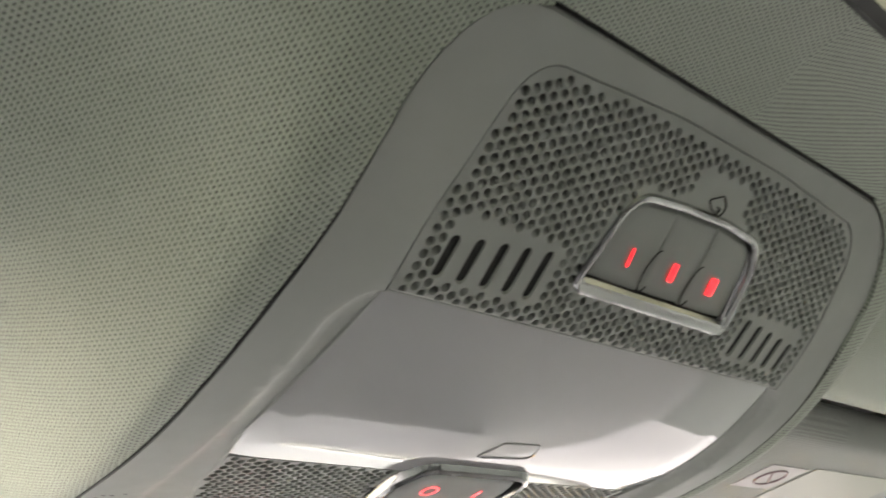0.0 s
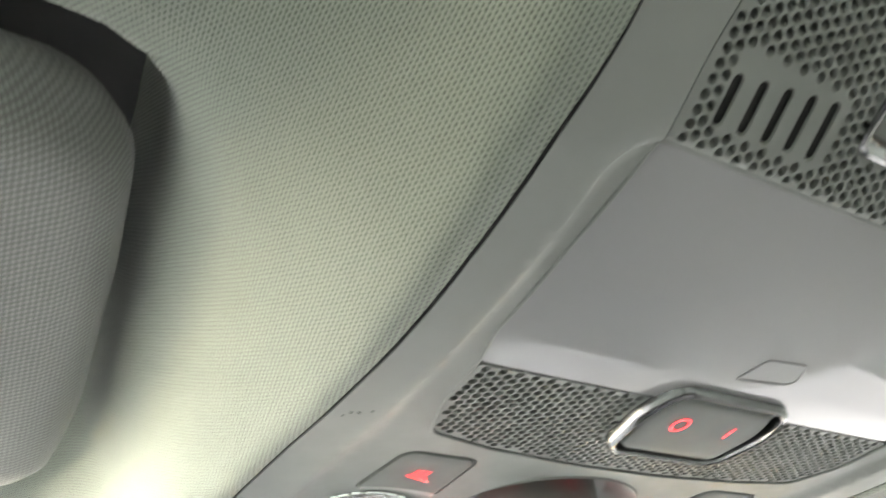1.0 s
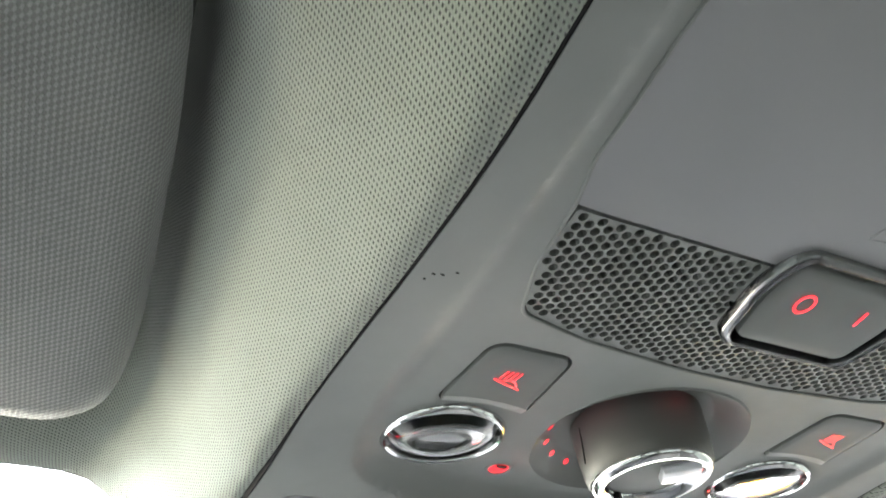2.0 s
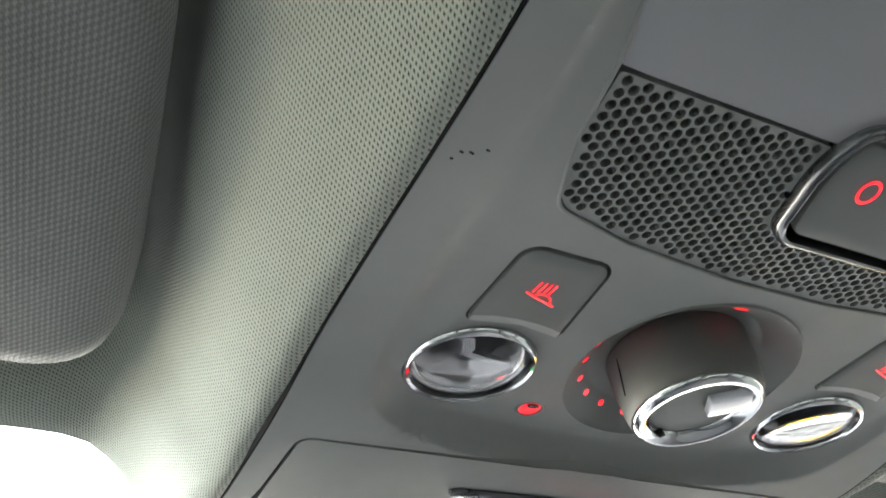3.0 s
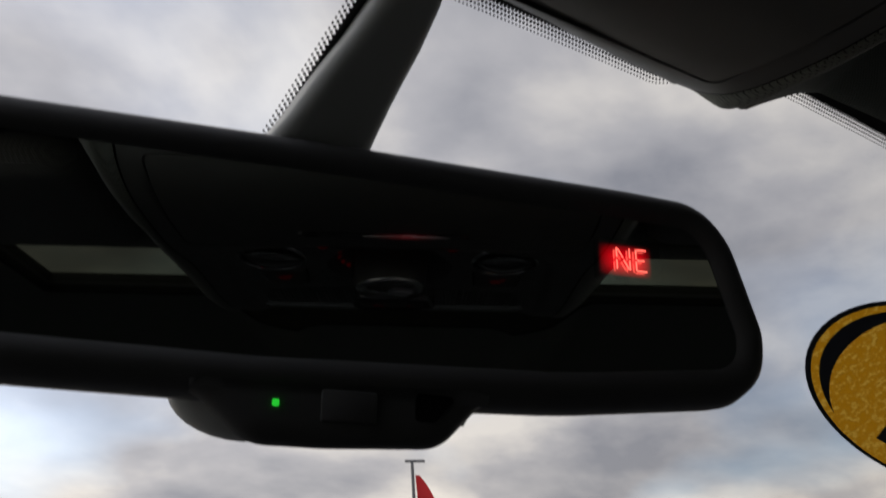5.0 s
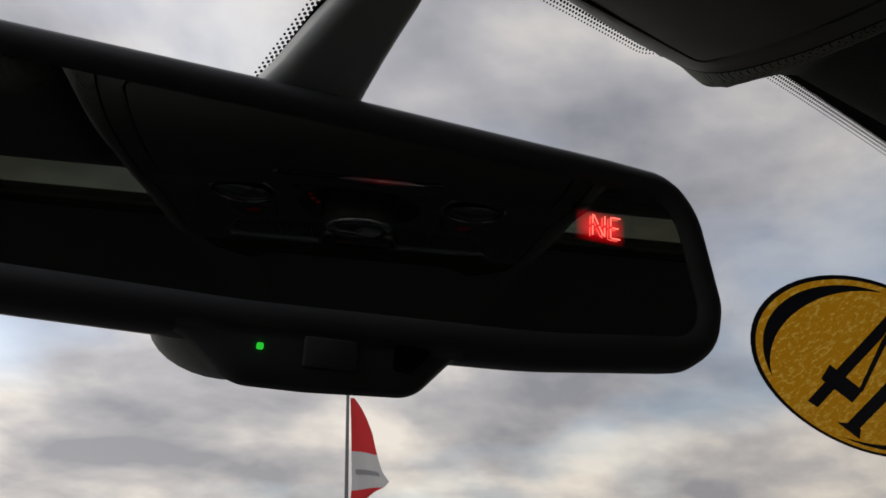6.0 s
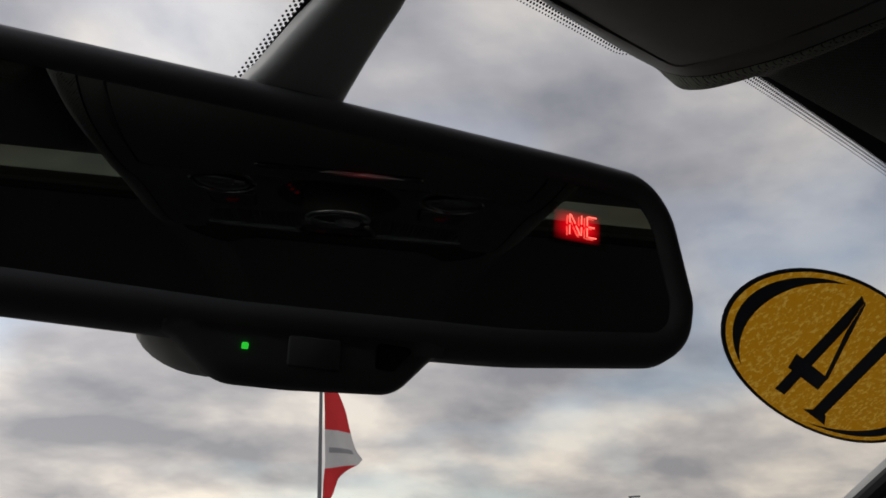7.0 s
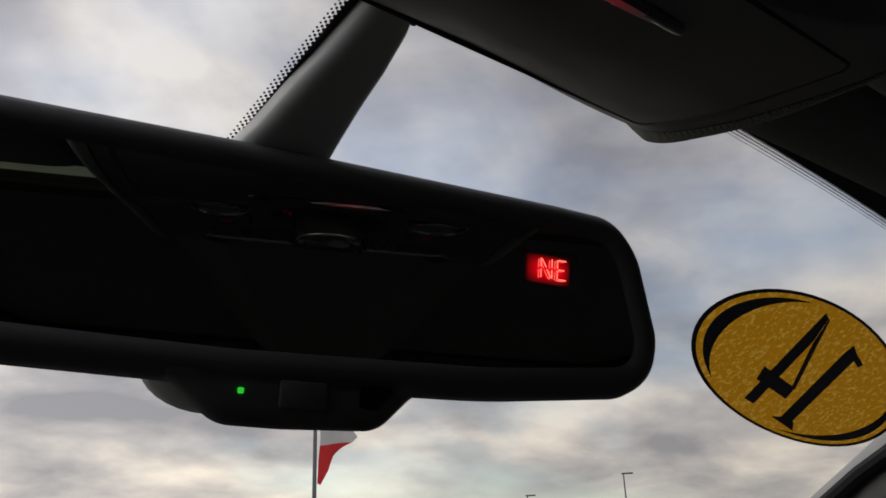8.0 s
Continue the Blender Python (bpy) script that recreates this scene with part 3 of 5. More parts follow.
def ceiling_z(x, y):
    """The cloth ceiling: flat above the seats, drawn down to the console in the middle, with hollows for the two sun visors."""
    a = abs(x)
    top = 0.062 - 0.020 * smooth(-0.16, -0.05, y) - 0.006 * smooth(0.08, 0.165, y)
    top += 0.026 * (1 - smooth(-0.185, -0.095, y)) * smooth(0.125, 0.175, a)
    yf = front_shift(x, y)
    edge = G(max(yf, -0.1604)) - 0.0012
    edge = min(edge, top - 0.002)
    lobe = (0.0018 + 0.0012 * smooth(-0.030, 0.030, y)) * smooth(-0.135, -0.095, y) + (G(yf) - G(yf - 0.006) if y > 0.06 else 0.0)
    lobe *= 1 - smooth(0.152, 0.164, y)
    edge = edge - lobe * math.sin(math.pi / 2 * max(0.0, min(1.0, (a - 0.0966) / 0.0080)))
    k = 1 - smooth(0.0980, 0.152 - 0.013 * smooth(0.02, 0.120, y) - 0.018 * (1 - smooth(-0.125, -0.070, y)), a) ** 0.85
    z = top + (edge - top) * k
    if -0.12 < y < 0.15:
        yy = y + 0.007 * (1 - smooth(-0.060, -0.015, y))
        d = gap_to(VISOR_EDGE, -a, yy)
        if inside(VISOR_EDGE, -a, yy):
            d = -d
        z += (0.050 * (1 - smooth(-0.003, 0.0070 + 0.006 * (1 - smooth(-0.060, -0.020, y)), d)) + 0.014 * (1 - smooth(0.0, 0.026, d))) * (1 - 0.8 * smooth(0.085, 0.13, y)) * (0.45 + 0.55 * smooth(-0.075, -0.030, y))
    return z


def glass_z(x, y):
    return 0.0275 - 0.8 * (y - 0.175) - 0.2 * x * x


# height of the cloth's front edge, from the seam out to the side
HEADER_X = (0.0945, 0.1000, 0.1060, 0.1110, 0.1160, 0.1220, 0.1300, 0.1390, 0.1500)
HEADER_LEFT = (0.0060, 0.0040, 0.0046, 0.0082, 0.0142, 0.0203, 0.0245, 0.0262, 0.0265)
HEADER_RIGHT = (0.0045, 0.0022, 0.0020, 0.0032, 0.0054, 0.0085, 0.0122, 0.0166, 0.0205)


def header_point(s, x, y):
    """A point of the cloth; towards the glass the header bows back and drops beside the console's end. s: -1 left, 1 right."""
    tip, fall = (0.1530, 0.0060) if s < 0 else (0.1580, 0.0075)
    end = HEADER_Y - (HEADER_Y - tip) * smooth(0.0965, 0.1050, x) - fall * smooth(0.106, 0.135, x)
    yy = y if y < 0.10 else 0.10 + (y - 0.10) * (end - 0.10) / (HEADER_Y - 0.10)
    z = ceiling_z(s * x, yy)
    low = float(np.interp(x, HEADER_X, HEADER_LEFT if s < 0 else HEADER_RIGHT))
    z += (low - z) * smooth(0.100, 0.150, yy) * smooth(0.104, 0.116, x)
    return (s * x, yy, z)


def rear_z(x, y):
    """Behind the console the cloth dips to meet its rear edge."""
    z = ceiling_z(max(abs(x), 0.0965), y)
    near = 0.0556 + 0.0070 * (1 - smooth(-0.180, -0.1596, y))
    k = smooth(0.080, 0.0965, abs(x))
    return near * (1 - k) + z * k


def build_ceiling():
    bm = bmesh.new()
    ys = [-1.6, -1.2, -0.9, -0.6, -0.45, -0.38, SUNROOF[1], -0.25, -0.22, SUNROOF[2], -0.185, -0.175, -0.169] + list(np.arange(-0.165, -0.13, 0.001)) + list(np.arange(-0.13, 0.137, 0.0035)) + list(np.arange(0.137, HEADER_Y - 0.0006, 0.0015)) + [HEADER_Y]
    xs = [0.0965, 0.0972, 0.098, 0.099, 0.100] + [0.102 + 0.0022 * i for i in range(34)] + [0.18, 0.19, 0.2, 0.22, 0.25, 0.29, SUNROOF[0], 0.36, 0.42, 0.45, 0.48, 0.54, 0.60, 0.66]
    for s in (-1, 1):
        grid = []
        for y in ys:
            if y < -0.1604:
                continue
            grid.append([bm.verts.new(header_point(s, edge_x(y, x), y)) for x in xs])
        for r0, r1 in zip(grid, grid[1:]):
            for i in range(len(xs) - 1):
                bm.faces.new((r0[i], r0[i + 1], r1[i + 1], r1[i]))
        # roll the cloth up at the seam
        for r0, r1 in zip(grid, grid[1:]):
            a, b = r0[0].co, r1[0].co
            q = [bm.verts.new((a.x - s * 0.001, a.y, a.z + 0.004)), bm.verts.new((b.x - s * 0.001, b.y, b.z + 0.004))]
            bm.faces.new((r0[0], r1[0], q[1], q[0]))
        # turn the front edge up towards the glass
        front = grid[-1]
        up = [bm.verts.new((v.co.x, v.co.y + 0.003, v.co.z + 0.004)) for v in front]
        up2 = [bm.verts.new((v.co.x, v.co.y + 0.002, 0.075)) for v in front]
        for i in range(len(xs) - 1):
            bm.faces.new((front[i], front[i + 1], up[i + 1], up[i]))
            bm.faces.new((up[i], up[i + 1], up2[i + 1], up2[i]))
        # the cloth rolls on before the console's front edge
        seam = front[0].co
        roll = []
        for i in range(9):
            t = i / 8
            x = s * (abs(seam.x) - (0.034 if s < 0 else 0.050) * t)
            z = seam.z + (0.040 - seam.z) * smooth(0.0, 1.0, t)
            yr = seam.y + (HEADER_Y - seam.y) * smooth(0.0, 0.6, t)
            roll.append([bm.verts.new((x, y, h)) for y, h in ((yr, z), (yr + 0.002, z + 0.001), (yr + 0.004, max(z + 0.004, 0.030)), (yr + 0.003, 0.075))])
        for r0, r1 in zip(roll, roll[1:]):
            for i in range(3):
                bm.faces.new((r0[i], r1[i], r1[i + 1], r0[i + 1]))
    # behind the console
    xs2 = sorted([-x for x in xs] + [-0.08, -0.06, -0.03, 0, 0.03, 0.06, 0.08] + xs)
    grid = []
    for y in [v for v in ys if v < -0.165] + [-0.1630, -0.1596]:
        grid.append([bm.verts.new((x, y, rear_z(x, y))) for x in xs2])
    for r0, r1 in zip(grid, grid[1:]):
        for i in range(len(xs2) - 1):
            mid = (r0[i].co + r1[i + 1].co) / 2
            if abs(mid.x) < SUNROOF[0] and SUNROOF[1] < mid.y < SUNROOF[2]:
                continue
            bm.faces.new((r0[i], r0[i + 1], r1[i + 1], r1[i]))
    bmesh.ops.remove_doubles(bm, verts=bm.verts, dist=0.0004)
    bmesh.ops.recalc_face_normals(bm, faces=bm.faces)
    return bm


EDGE_LIST = [p for p in CONSOLE_EDGE if p[0] < -0.05]
EDGE_Y = np.array([p[1] for p in EDGE_LIST] + [0.18])
EDGE_X = np.array([-p[0] for p in EDGE_LIST] + [0.094])


def edge_x(y, x):
    """Cloth columns start at the console's seam and run out evenly to the side."""
    e = float(np.interp(y, EDGE_Y, EDGE_X)) + 0.0007
    return x + (e - 0.0965) * (1 - smooth(0.0965, 0.16, x))


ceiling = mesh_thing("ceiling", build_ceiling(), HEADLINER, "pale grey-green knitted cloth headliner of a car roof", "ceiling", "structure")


def build_windscreen():
    bm = bmesh.new()
    ys = np.linspace(0.150, 0.95, 28)
    xs = np.linspace(-0.50, 0.50, 41)
    inner = [[bm.verts.new((x, y, glass_z(x, y))) for x in xs] for y in ys]
    outer = [[bm.verts.new((x, y, glass_z(x, y) + 0.0058)) for x in xs] for y in ys]
    for grid, flip in ((inner, 1), (outer, -1)):
        for r0, r1 in zip(grid, grid[1:]):
            for i in range(len(xs) - 1):
                bm.faces.new((r0[i], r1[i], r1[i + 1], r0[i + 1])[::flip])
    rims = [list(zip(inner[0], outer[0])), list(zip(inner[-1], outer[-1])), [(r[0], q[0]) for r, q in zip(inner, outer)], [(r[-1], q[-1]) for r, q in zip(inner, outer)]]
    for rim in rims:
        for (a, b), (c, d) in zip(rim, rim[1:]):
            bm.faces.new((a, c, d, b))
    bmesh.ops.recalc_face_normals(bm, faces=bm.faces)
    return bm


windscreen = mesh_thing("windscreen", build_windscreen(), GLASS, "clear raked car windscreen with a dotted black border", "windscreen", "structure")
windscreen.visible_shadow = False


def on_glass(x, y, d=0.0012):
    return (x, y - d * 0.62, glass_z(x, y) - d * 0.78)


def frit_y(x):
    return 0.1782 - 0.0118 * smooth(0.095, 0.130, abs(x)) - 0.0026 * smooth(0.0, 0.08, -x) - 0.0004 * smooth(0.088, 0.115, -x) - 0.0040 * smooth(0.120, 0.150, -x)


def frit_left(y):
    return -0.0098 - 0.27 * (y - 0.177)


def build_frit_band():
    bm = bmesh.new()
    prev = None
    for i in range(121):
        x = -0.49 + 0.98 * i / 120
        row = [bm.verts.new(on_glass(x, y)) for y in (0.140, (0.140 + frit_y(x)) / 2, frit_y(x) - 0.0030)]
        if prev:
            for k in range(2):
                bm.faces.new((prev[k], row[k], row[k + 1], prev[k + 1]))
        prev = row
    return bm


def build_frit_column():
    bm = bmesh.new()
    prev = None
    for j in range(21):
        y = 0.170 + 0.062 * j / 20
        row = [bm.verts.new(on_glass(frit_left(y) + w, y)) for w in (0.0, 0.008, 0.0165)]
        if prev:
            for k in range(2):
                bm.faces.new((prev[k], row[k], row[k + 1], prev[k + 1]))
        prev = row
    return bm


part("frit_band", build_frit_band(), FRIT, windscreen, "black printed border along the glass edge")
part("frit_column", build_frit_column(), FRIT, windscreen, "black printed field behind the mirror arm")


def build_dots():
    bm = bmesh.new()

    def dot(x, y, r):
        bm.faces.new([bm.verts.new(on_glass(x + r * math.cos(a), y + r * 0.8 * math.sin(a), 0.0013)) for a in (2 * math.pi * k / 7 for k in range(7))])

    p = 0.00142
    for row, r in enumerate((0.00066, 0.00058, 0.00048, 0.00036)):
        for i in range(int(0.96 / p)):
            x = -0.48 + i * p + (p / 2 if row % 2 else 0)
            dot(x, frit_y(x) - 0.0028 + row * 0.00105, r)
    for row, r in enumerate((0.00066, 0.00056, 0.00044)):
        for i in range(int(0.055 / p)):
            y = 0.175 + i * p + (p / 2 if row % 2 else 0)
            dot(frit_left(y) - 0.0002 - row * 0.0012, y, r)
            dot(frit_left(y) + 0.0167 + row * 0.0012, y, r)
    return bm


part("frit_dots", build_dots(), FRIT, windscreen, "fading rows of black printed dots", kind="stuff", smooth=False)


def build_cabin():
    """Plain walls that close the car: floor, doors below the windows, pillars, tail, and the dashboard."""
    def wall(name, *boxes, material=CABIN, label="plain dark car interior lining", r=0.01):
        return mesh_thing(name, join(*[box(*b, r) for b in boxes]), material, label, "wall", "structure")

    mesh_thing("floor", box(-0.72, 0.72, -1.7, 0.9, -1.12, -1.08), CABIN, "dark carpeted car floor", "floor", "structure")
    for s, name in ((-1, "wall_left"), (1, "wall_right")):
        a, b = sorted((s * 0.66, s * 0.72))
        wall(name, (a, b, -1.7, 0.75, -1.1, -0.40), (a, b, -0.62, -0.52, -0.41, 0.07), (a, b, -1.7, -1.45, -0.41, 0.07), (a, b, -1.7, 0.12, 0.045, 0.09), label="plain dark car door lining below the side windows")
    wall("wall_rear", (-0.72, 0.72, -1.74, -1.68, -1.1, -0.32), (-0.72, -0.55, -1.74, -1.68, -0.33, 0.08), (0.55, 0.72, -1.74, -1.68, -0.33, 0.08), (-0.72, 0.72, -1.74, -1.68, 0.02, 0.09))
    for s, name in ((-1, "window_left"), (1, "window_right")):
        a, b = sorted((s * 0.685, s * 0.690))
        mesh_thing(name, join(box(a, b, -1.46, -0.61, -0.41, 0.05), box(a, b, -0.53, 0.11, -0.41, 0.05)), TINTED, "tinted car side window", "window", "structure")
    mesh_thing("window_rear", box(-0.56, 0.56, -1.712, -1.708, -0.33, 0.03), REAR_GLASS, "lightly tinted car rear window", "window", "structure")
    w, y0, y1 = SUNROOF
    mesh_thing("roof", join(box(-0.72, 0.72, -1.74, y0 + 0.004, 0.092, 0.104), box(-0.72, 0.72, y1 - 0.004, 0.156, 0.092, 0.104), box(-0.72, -w + 0.004, y0 + 0.004, y1 - 0.004, 0.092, 0.104), box(w - 0.004, 0.72, y0 + 0.004, y1 - 0.004, 0.092, 0.104)), CABIN, "painted steel car roof over the cloth", "roof", "structure")
    rim = bmesh.new()
    loop = [(x, y1) for x in np.linspace(-w, w, 55)] + [(w, y) for y in np.linspace(y1, y0, 9)[1:]] + [(x, y0) for x in np.linspace(w, -w, 55)[1:]] + [(-w, y) for y in np.linspace(y0, y1, 9)[1:-1]]
    rings = []
    for x, y in loop:
        z = rear_z(x, y)
        ix, iy = x * 0.988, y + (0.003 if y < (y0 + y1) / 2 else -0.003)
        rings.append([rim.verts.new(p) for p in ((x * 1.006, y + (y - iy) * 0.5, z - 0.0002), (x, y, z - 0.0022), (ix, iy, z - 0.0016), (ix, iy, 0.0935))])
    for a, b in zip(rings, rings[1:] + rings[:1]):
        for i in range(3):
            rim.faces.new((a[i], b[i], b[i + 1], a[i + 1]))
    bmesh.ops.recalc_face_normals(rim, faces=rim.faces)
    roof_window = mesh_thing("window_roof", box(-w + 0.0035, w - 0.0035, y0 + 0.0035, y1 - 0.0035, 0.096, 0.100), SUNROOF_GLASS, "dark tinted glass roof hatch behind the console", "window", "structure")
    part("seal", rim, RUBBER, roof_window, "black rubber edge of the roof hatch")
    wall("dashboard", (-0.70, 0.70, 0.40, 0.95, -0.95, -0.50), label="plain dark dashboard below the windscreen")
    for s, name in ((-1, "pillar_left"), (1, "pillar_right")):
        pts = [(s * (0.505 + 0.022), 0.13, 0.02), (s * (0.503 + 0.022), 0.20, -0.045), (s * (0.497 + 0.022), 0.28, -0.112), (s * (0.495 + 0.022), 0.45, -0.255), (s * 0.53, 0.85, -0.58)]
        ob = mesh_thing(name, tube(pts, [0.035, 0.030, 0.028, 0.03, 0.04], 14, False, 0.8), TRIM, "pale grey trim along the windscreen's side edge", "pillar", "structure")
        edge = [(s * (0.480 + 0.020), 0.13, 0.015), (s * (0.478 + 0.020), 0.20, -0.048), (s * (0.470 + 0.020), 0.28, -0.106), (s * (0.470 + 0.020), 0.45, -0.245), (s * 0.48, 0.85, -0.565)]
        part("seal", tube(edge, 0.0065, 10), RUBBER, ob, "black rubber seal strip")
        a, b = sorted((s * 0.52, s * 0.69))
        wall(name + "_quarter", (a, b, 0.10, 0.18, -0.02, 0.09), material=TRIM, label="pale grey trim where roof and pillar meet")


build_cabin()

# ---------------------------------------------------------------- roof console
console = thing("overhead_console", "grey plastic overhead console with lamps and red-lit switches", "console")


def build_console():
    holes = [inset(GRILLE_EDGE, -0.0004), STRIP_LID, WELL, circle(-LAMP_AT[0], LAMP_AT[1], LAMP_R + 0.0002), circle(LAMP_AT[0], LAMP_AT[1], LAMP_R + 0.0002),
             inset(KEY_L, -0.0009), inset(KEY_R, -0.0009), inset(TRAY_EDGE, -0.0011)]
    part("body", sheet(inset(CONSOLE_EDGE, 0.0004), holes, console_z, 0.0034, 0.006, [inset(RECESS, d) for d in (-0.0006, 0.0002, 0.0022, 0.0042, 0.0065, 0.0095, 0.0125)]), GREY, console)
    part("backing", sheet(inset(CONSOLE_EDGE, 0.003), [WELL], lambda x, y: G(y) + 0.0095, 0.008, 0.001), DARK, console, "black void behind the openings")


STRIP_LID = rounded(both_sides(mm([(-73.0, -110.3), (-76.5, -86), (-76.9, -62), (-74.2, -51.5), (-72.4, -34), (-66.5, -18.5), (-46, -13.7), (-15, -10.7)])), [0.0012, 0.03, 0.012, 0.01, 0.03, 0.006, 0.02, 0.1, 0.1, 0.02, 0.006, 0.03, 0.01, 0.012, 0.03, 0.0012], 4)
build_console()
seam_line = dense(inset(CONSOLE_EDGE, -0.0001), 0.003)
part("seam_gap", tube([(x, y, console_z(x, y) + 0.0012) for x, y in seam_line], [0.0005 + 0.0006 * smooth(-0.150, -0.115, y) for x, y in seam_line], 6, True), DARK, console, "dark gap between console and cloth")


def rear_grille():
    slots = []
    for i in range(5):
        for s in (-1, 1):
            x = s * (0.0398 + 0.0062 * i)
            y0, y1 = -0.1264 + 0.0006 * i, -0.1165 + 0.0002 * i
            slots.append(rounded([(x - 0.00128, y0), (x + 0.00128, y0), (x + 0.00128, y1), (x - 0.00128, y1)], 0.00115, 3))
    plain_fields = []
    for s in (-1, 1):
        x0, x1 = sorted((s * 0.0365, s * 0.0668))
        plain_fields.append(rounded([(x0, -0.1280), (x1, -0.1280), (x1, -0.1152), (x0, -0.1152)], 0.002, 3))
    boss = rounded(mm([(-8.5, -141), (-8.2, -148.6), (-3, -149.6), (13.8, -149.2), (14.2, -141)]), 0.002, 3)
    hole_free = plain_fields + [boss]
    holes = []
    pitch, r = 0.0027, 0.00114
    run = np.arange(-0.160, -0.100, 0.0001)
    fall = np.array([G(v) for v in run])
    length = np.concatenate(([0], np.cumsum(np.hypot(np.diff(run), np.diff(fall)))))
    start = float(np.interp(-0.14725, run, length))
    step_x = pitch * math.sqrt(3) / 2
    for col in range(-4, 62):
        x = -0.06534 + col * step_x
        for row in range(-8, 26):
            at_s = start + (row + (0.5 if col % 2 else 0.0)) * pitch
            y = float(np.interp(at_s, length, run))
            flat = 0.0002 / (float(np.interp(at_s + 0.0002, length, run)) - y + 1e-9)
            if inside(GRILLE_EDGE, x, y) and gap_to(GRILLE_EDGE, x, y) > r + 0.00005 and not inside(BEZEL3, x, y) and gap_to(BEZEL3, x, y) > r - 0.0001:
                if not any(inside(k, x, y) for k in hole_free):
                    holes.append(circle(x, y, r, 10, r / max(1.0, flat)))
    plate = sheet(GRILLE_EDGE, holes + slots + [inset(BEZEL3, 0.0004)], over(0.0002), 0.02, 0.0030)
    grille = part("grille", plate, GRILLE, console, "perforated microphone grille with slots")
    for outline in slots:
        part("slot_liner", sheet(inset(outline, -0.0004), [], over(0.0010), 0.004, 0.0025), DARK, grille, "deep black slot")
    drop = rounded(mm([(-1.3, -144.9), (3.4, -146.6), (6.0, -145.0), (5.0, -142.8), (0.9, -143.6)]), [0.0003, 0.001, 0.001, 0.001, 0.0006], 3)
    part("engraved_mark", tube(line_on(drop, 0.0001, 0.0008), 0.0002, 6, True), DARK, grille, "small dark engraved drop symbol")
    part("engraved_mark", tube(line_on(mm([(2.6, -144.4), (4.0, -144.2), (3.8, -143.4)]), 0.0001, 0.0008)[:5], 0.0002, 6), DARK, grille, "small dark engraved drop symbol")
    # three keys in a bright frame
    frame_bm = ring_along(BEZEL3, [(-0.0003, 0.0015), (-0.0003, -0.0004), (0.0002, -0.0010), (0.0009, -0.0011), (0.0015, -0.0006), (0.0018, 0.0004), (0.0024, 0.0009), (0.0026, 0.0022)])
    unit = part("switch_frame", frame_bm, FRAME_METAL, console, "bright metal frame round three keys")
    xs = [-0.031, -0.0083, 0.0083, 0.031]
    inner = inset(BEZEL3, 0.0024)
    for i in range(3):
        lo, hi = xs[i] + 0.00006, xs[i + 1] - 0.00006
        pts = [(min(max(x, lo), hi), y) for x, y in dense(inner, 0.0008)]
        clean = [p for k, p in enumerate(pts) if math.hypot(p[0] - pts[k - 1][0], p[1] - pts[k - 1][1]) > 1e-5]
        part("key", slab(clean, lambda x, y: console_z(x, y) + 0.0016, 0.003, 0.0006, dome=0.0010), KEY_GREY, unit)
        cx = (-0.0167, -0.0003, 0.0163)[i]
        w = (0.0008, 0.0021, 0.0030)[i]
        h = 0.0037
        q = [(cx - w / 2 + 0.0003, -0.1283), (cx + w / 2 + 0.0003, -0.1283), (cx + w / 2 - 0.0003, -0.1283 - h), (cx - w / 2 - 0.0003, -0.1283 - h)]
        part("lit_mark", poly_mark(q, 0.0001), RED, unit, "red lit bar symbol", smooth=False)
    for x in (-0.0079, 0.0091):
        ring = [(x + 0.0019 * math.cos(a) - 0.0002 * math.sin(a), -0.1288 + 0.0044 * math.sin(a)) for a in np.linspace(0.75, 2 * math.pi - 1.5, 26)]
        part("finger_ridge", tube([(px, py, console_z(px, py) + 0.0003) for px, py in ring], 0.00019, 6), DARK, unit, "thin black curved line between the keys")


rear_grille()


def lid_z(x, y):
    """A bowed lid: it bellies down to the front and curls up at its front lip."""
    t = (y + 0.110) / 0.058
    a = min(1.0, abs(x) / 0.0765)
    base = G(y) + 0.0010
    belly = 0.0003 * math.sin(math.pi * min(1, max(0, t * 0.85))) * (1 - a**4)
    lip = 0.0005 * smooth(0.78, 1.04, t)
    side = 0.0004 * smooth(0.86, 1.0, a)
    return base - belly + lip + side


def lid():
    bm = sheet(LID_EDGE, [], lid_z, 0.0022, 0.0035)
    ob = part("lid", bm, SMOKED, console, "glossy grey translucent lamp cover", angle=60)
    pts = rounded(mm([(-8.4, -64.4), (-5.6, -72.8), (7.4, -74.0), (10.6, -66.6)]), [0.0006, 0.0012, 0.0025, 0.0025], 4)
    part("moulded_mark", tube([(x, y, lid_z(x, y) - 0.0001) for x, y in dense(pts, 0.001)], 0.00028, 6, True), SMOKED, ob, "raised moulded outline")


lid()


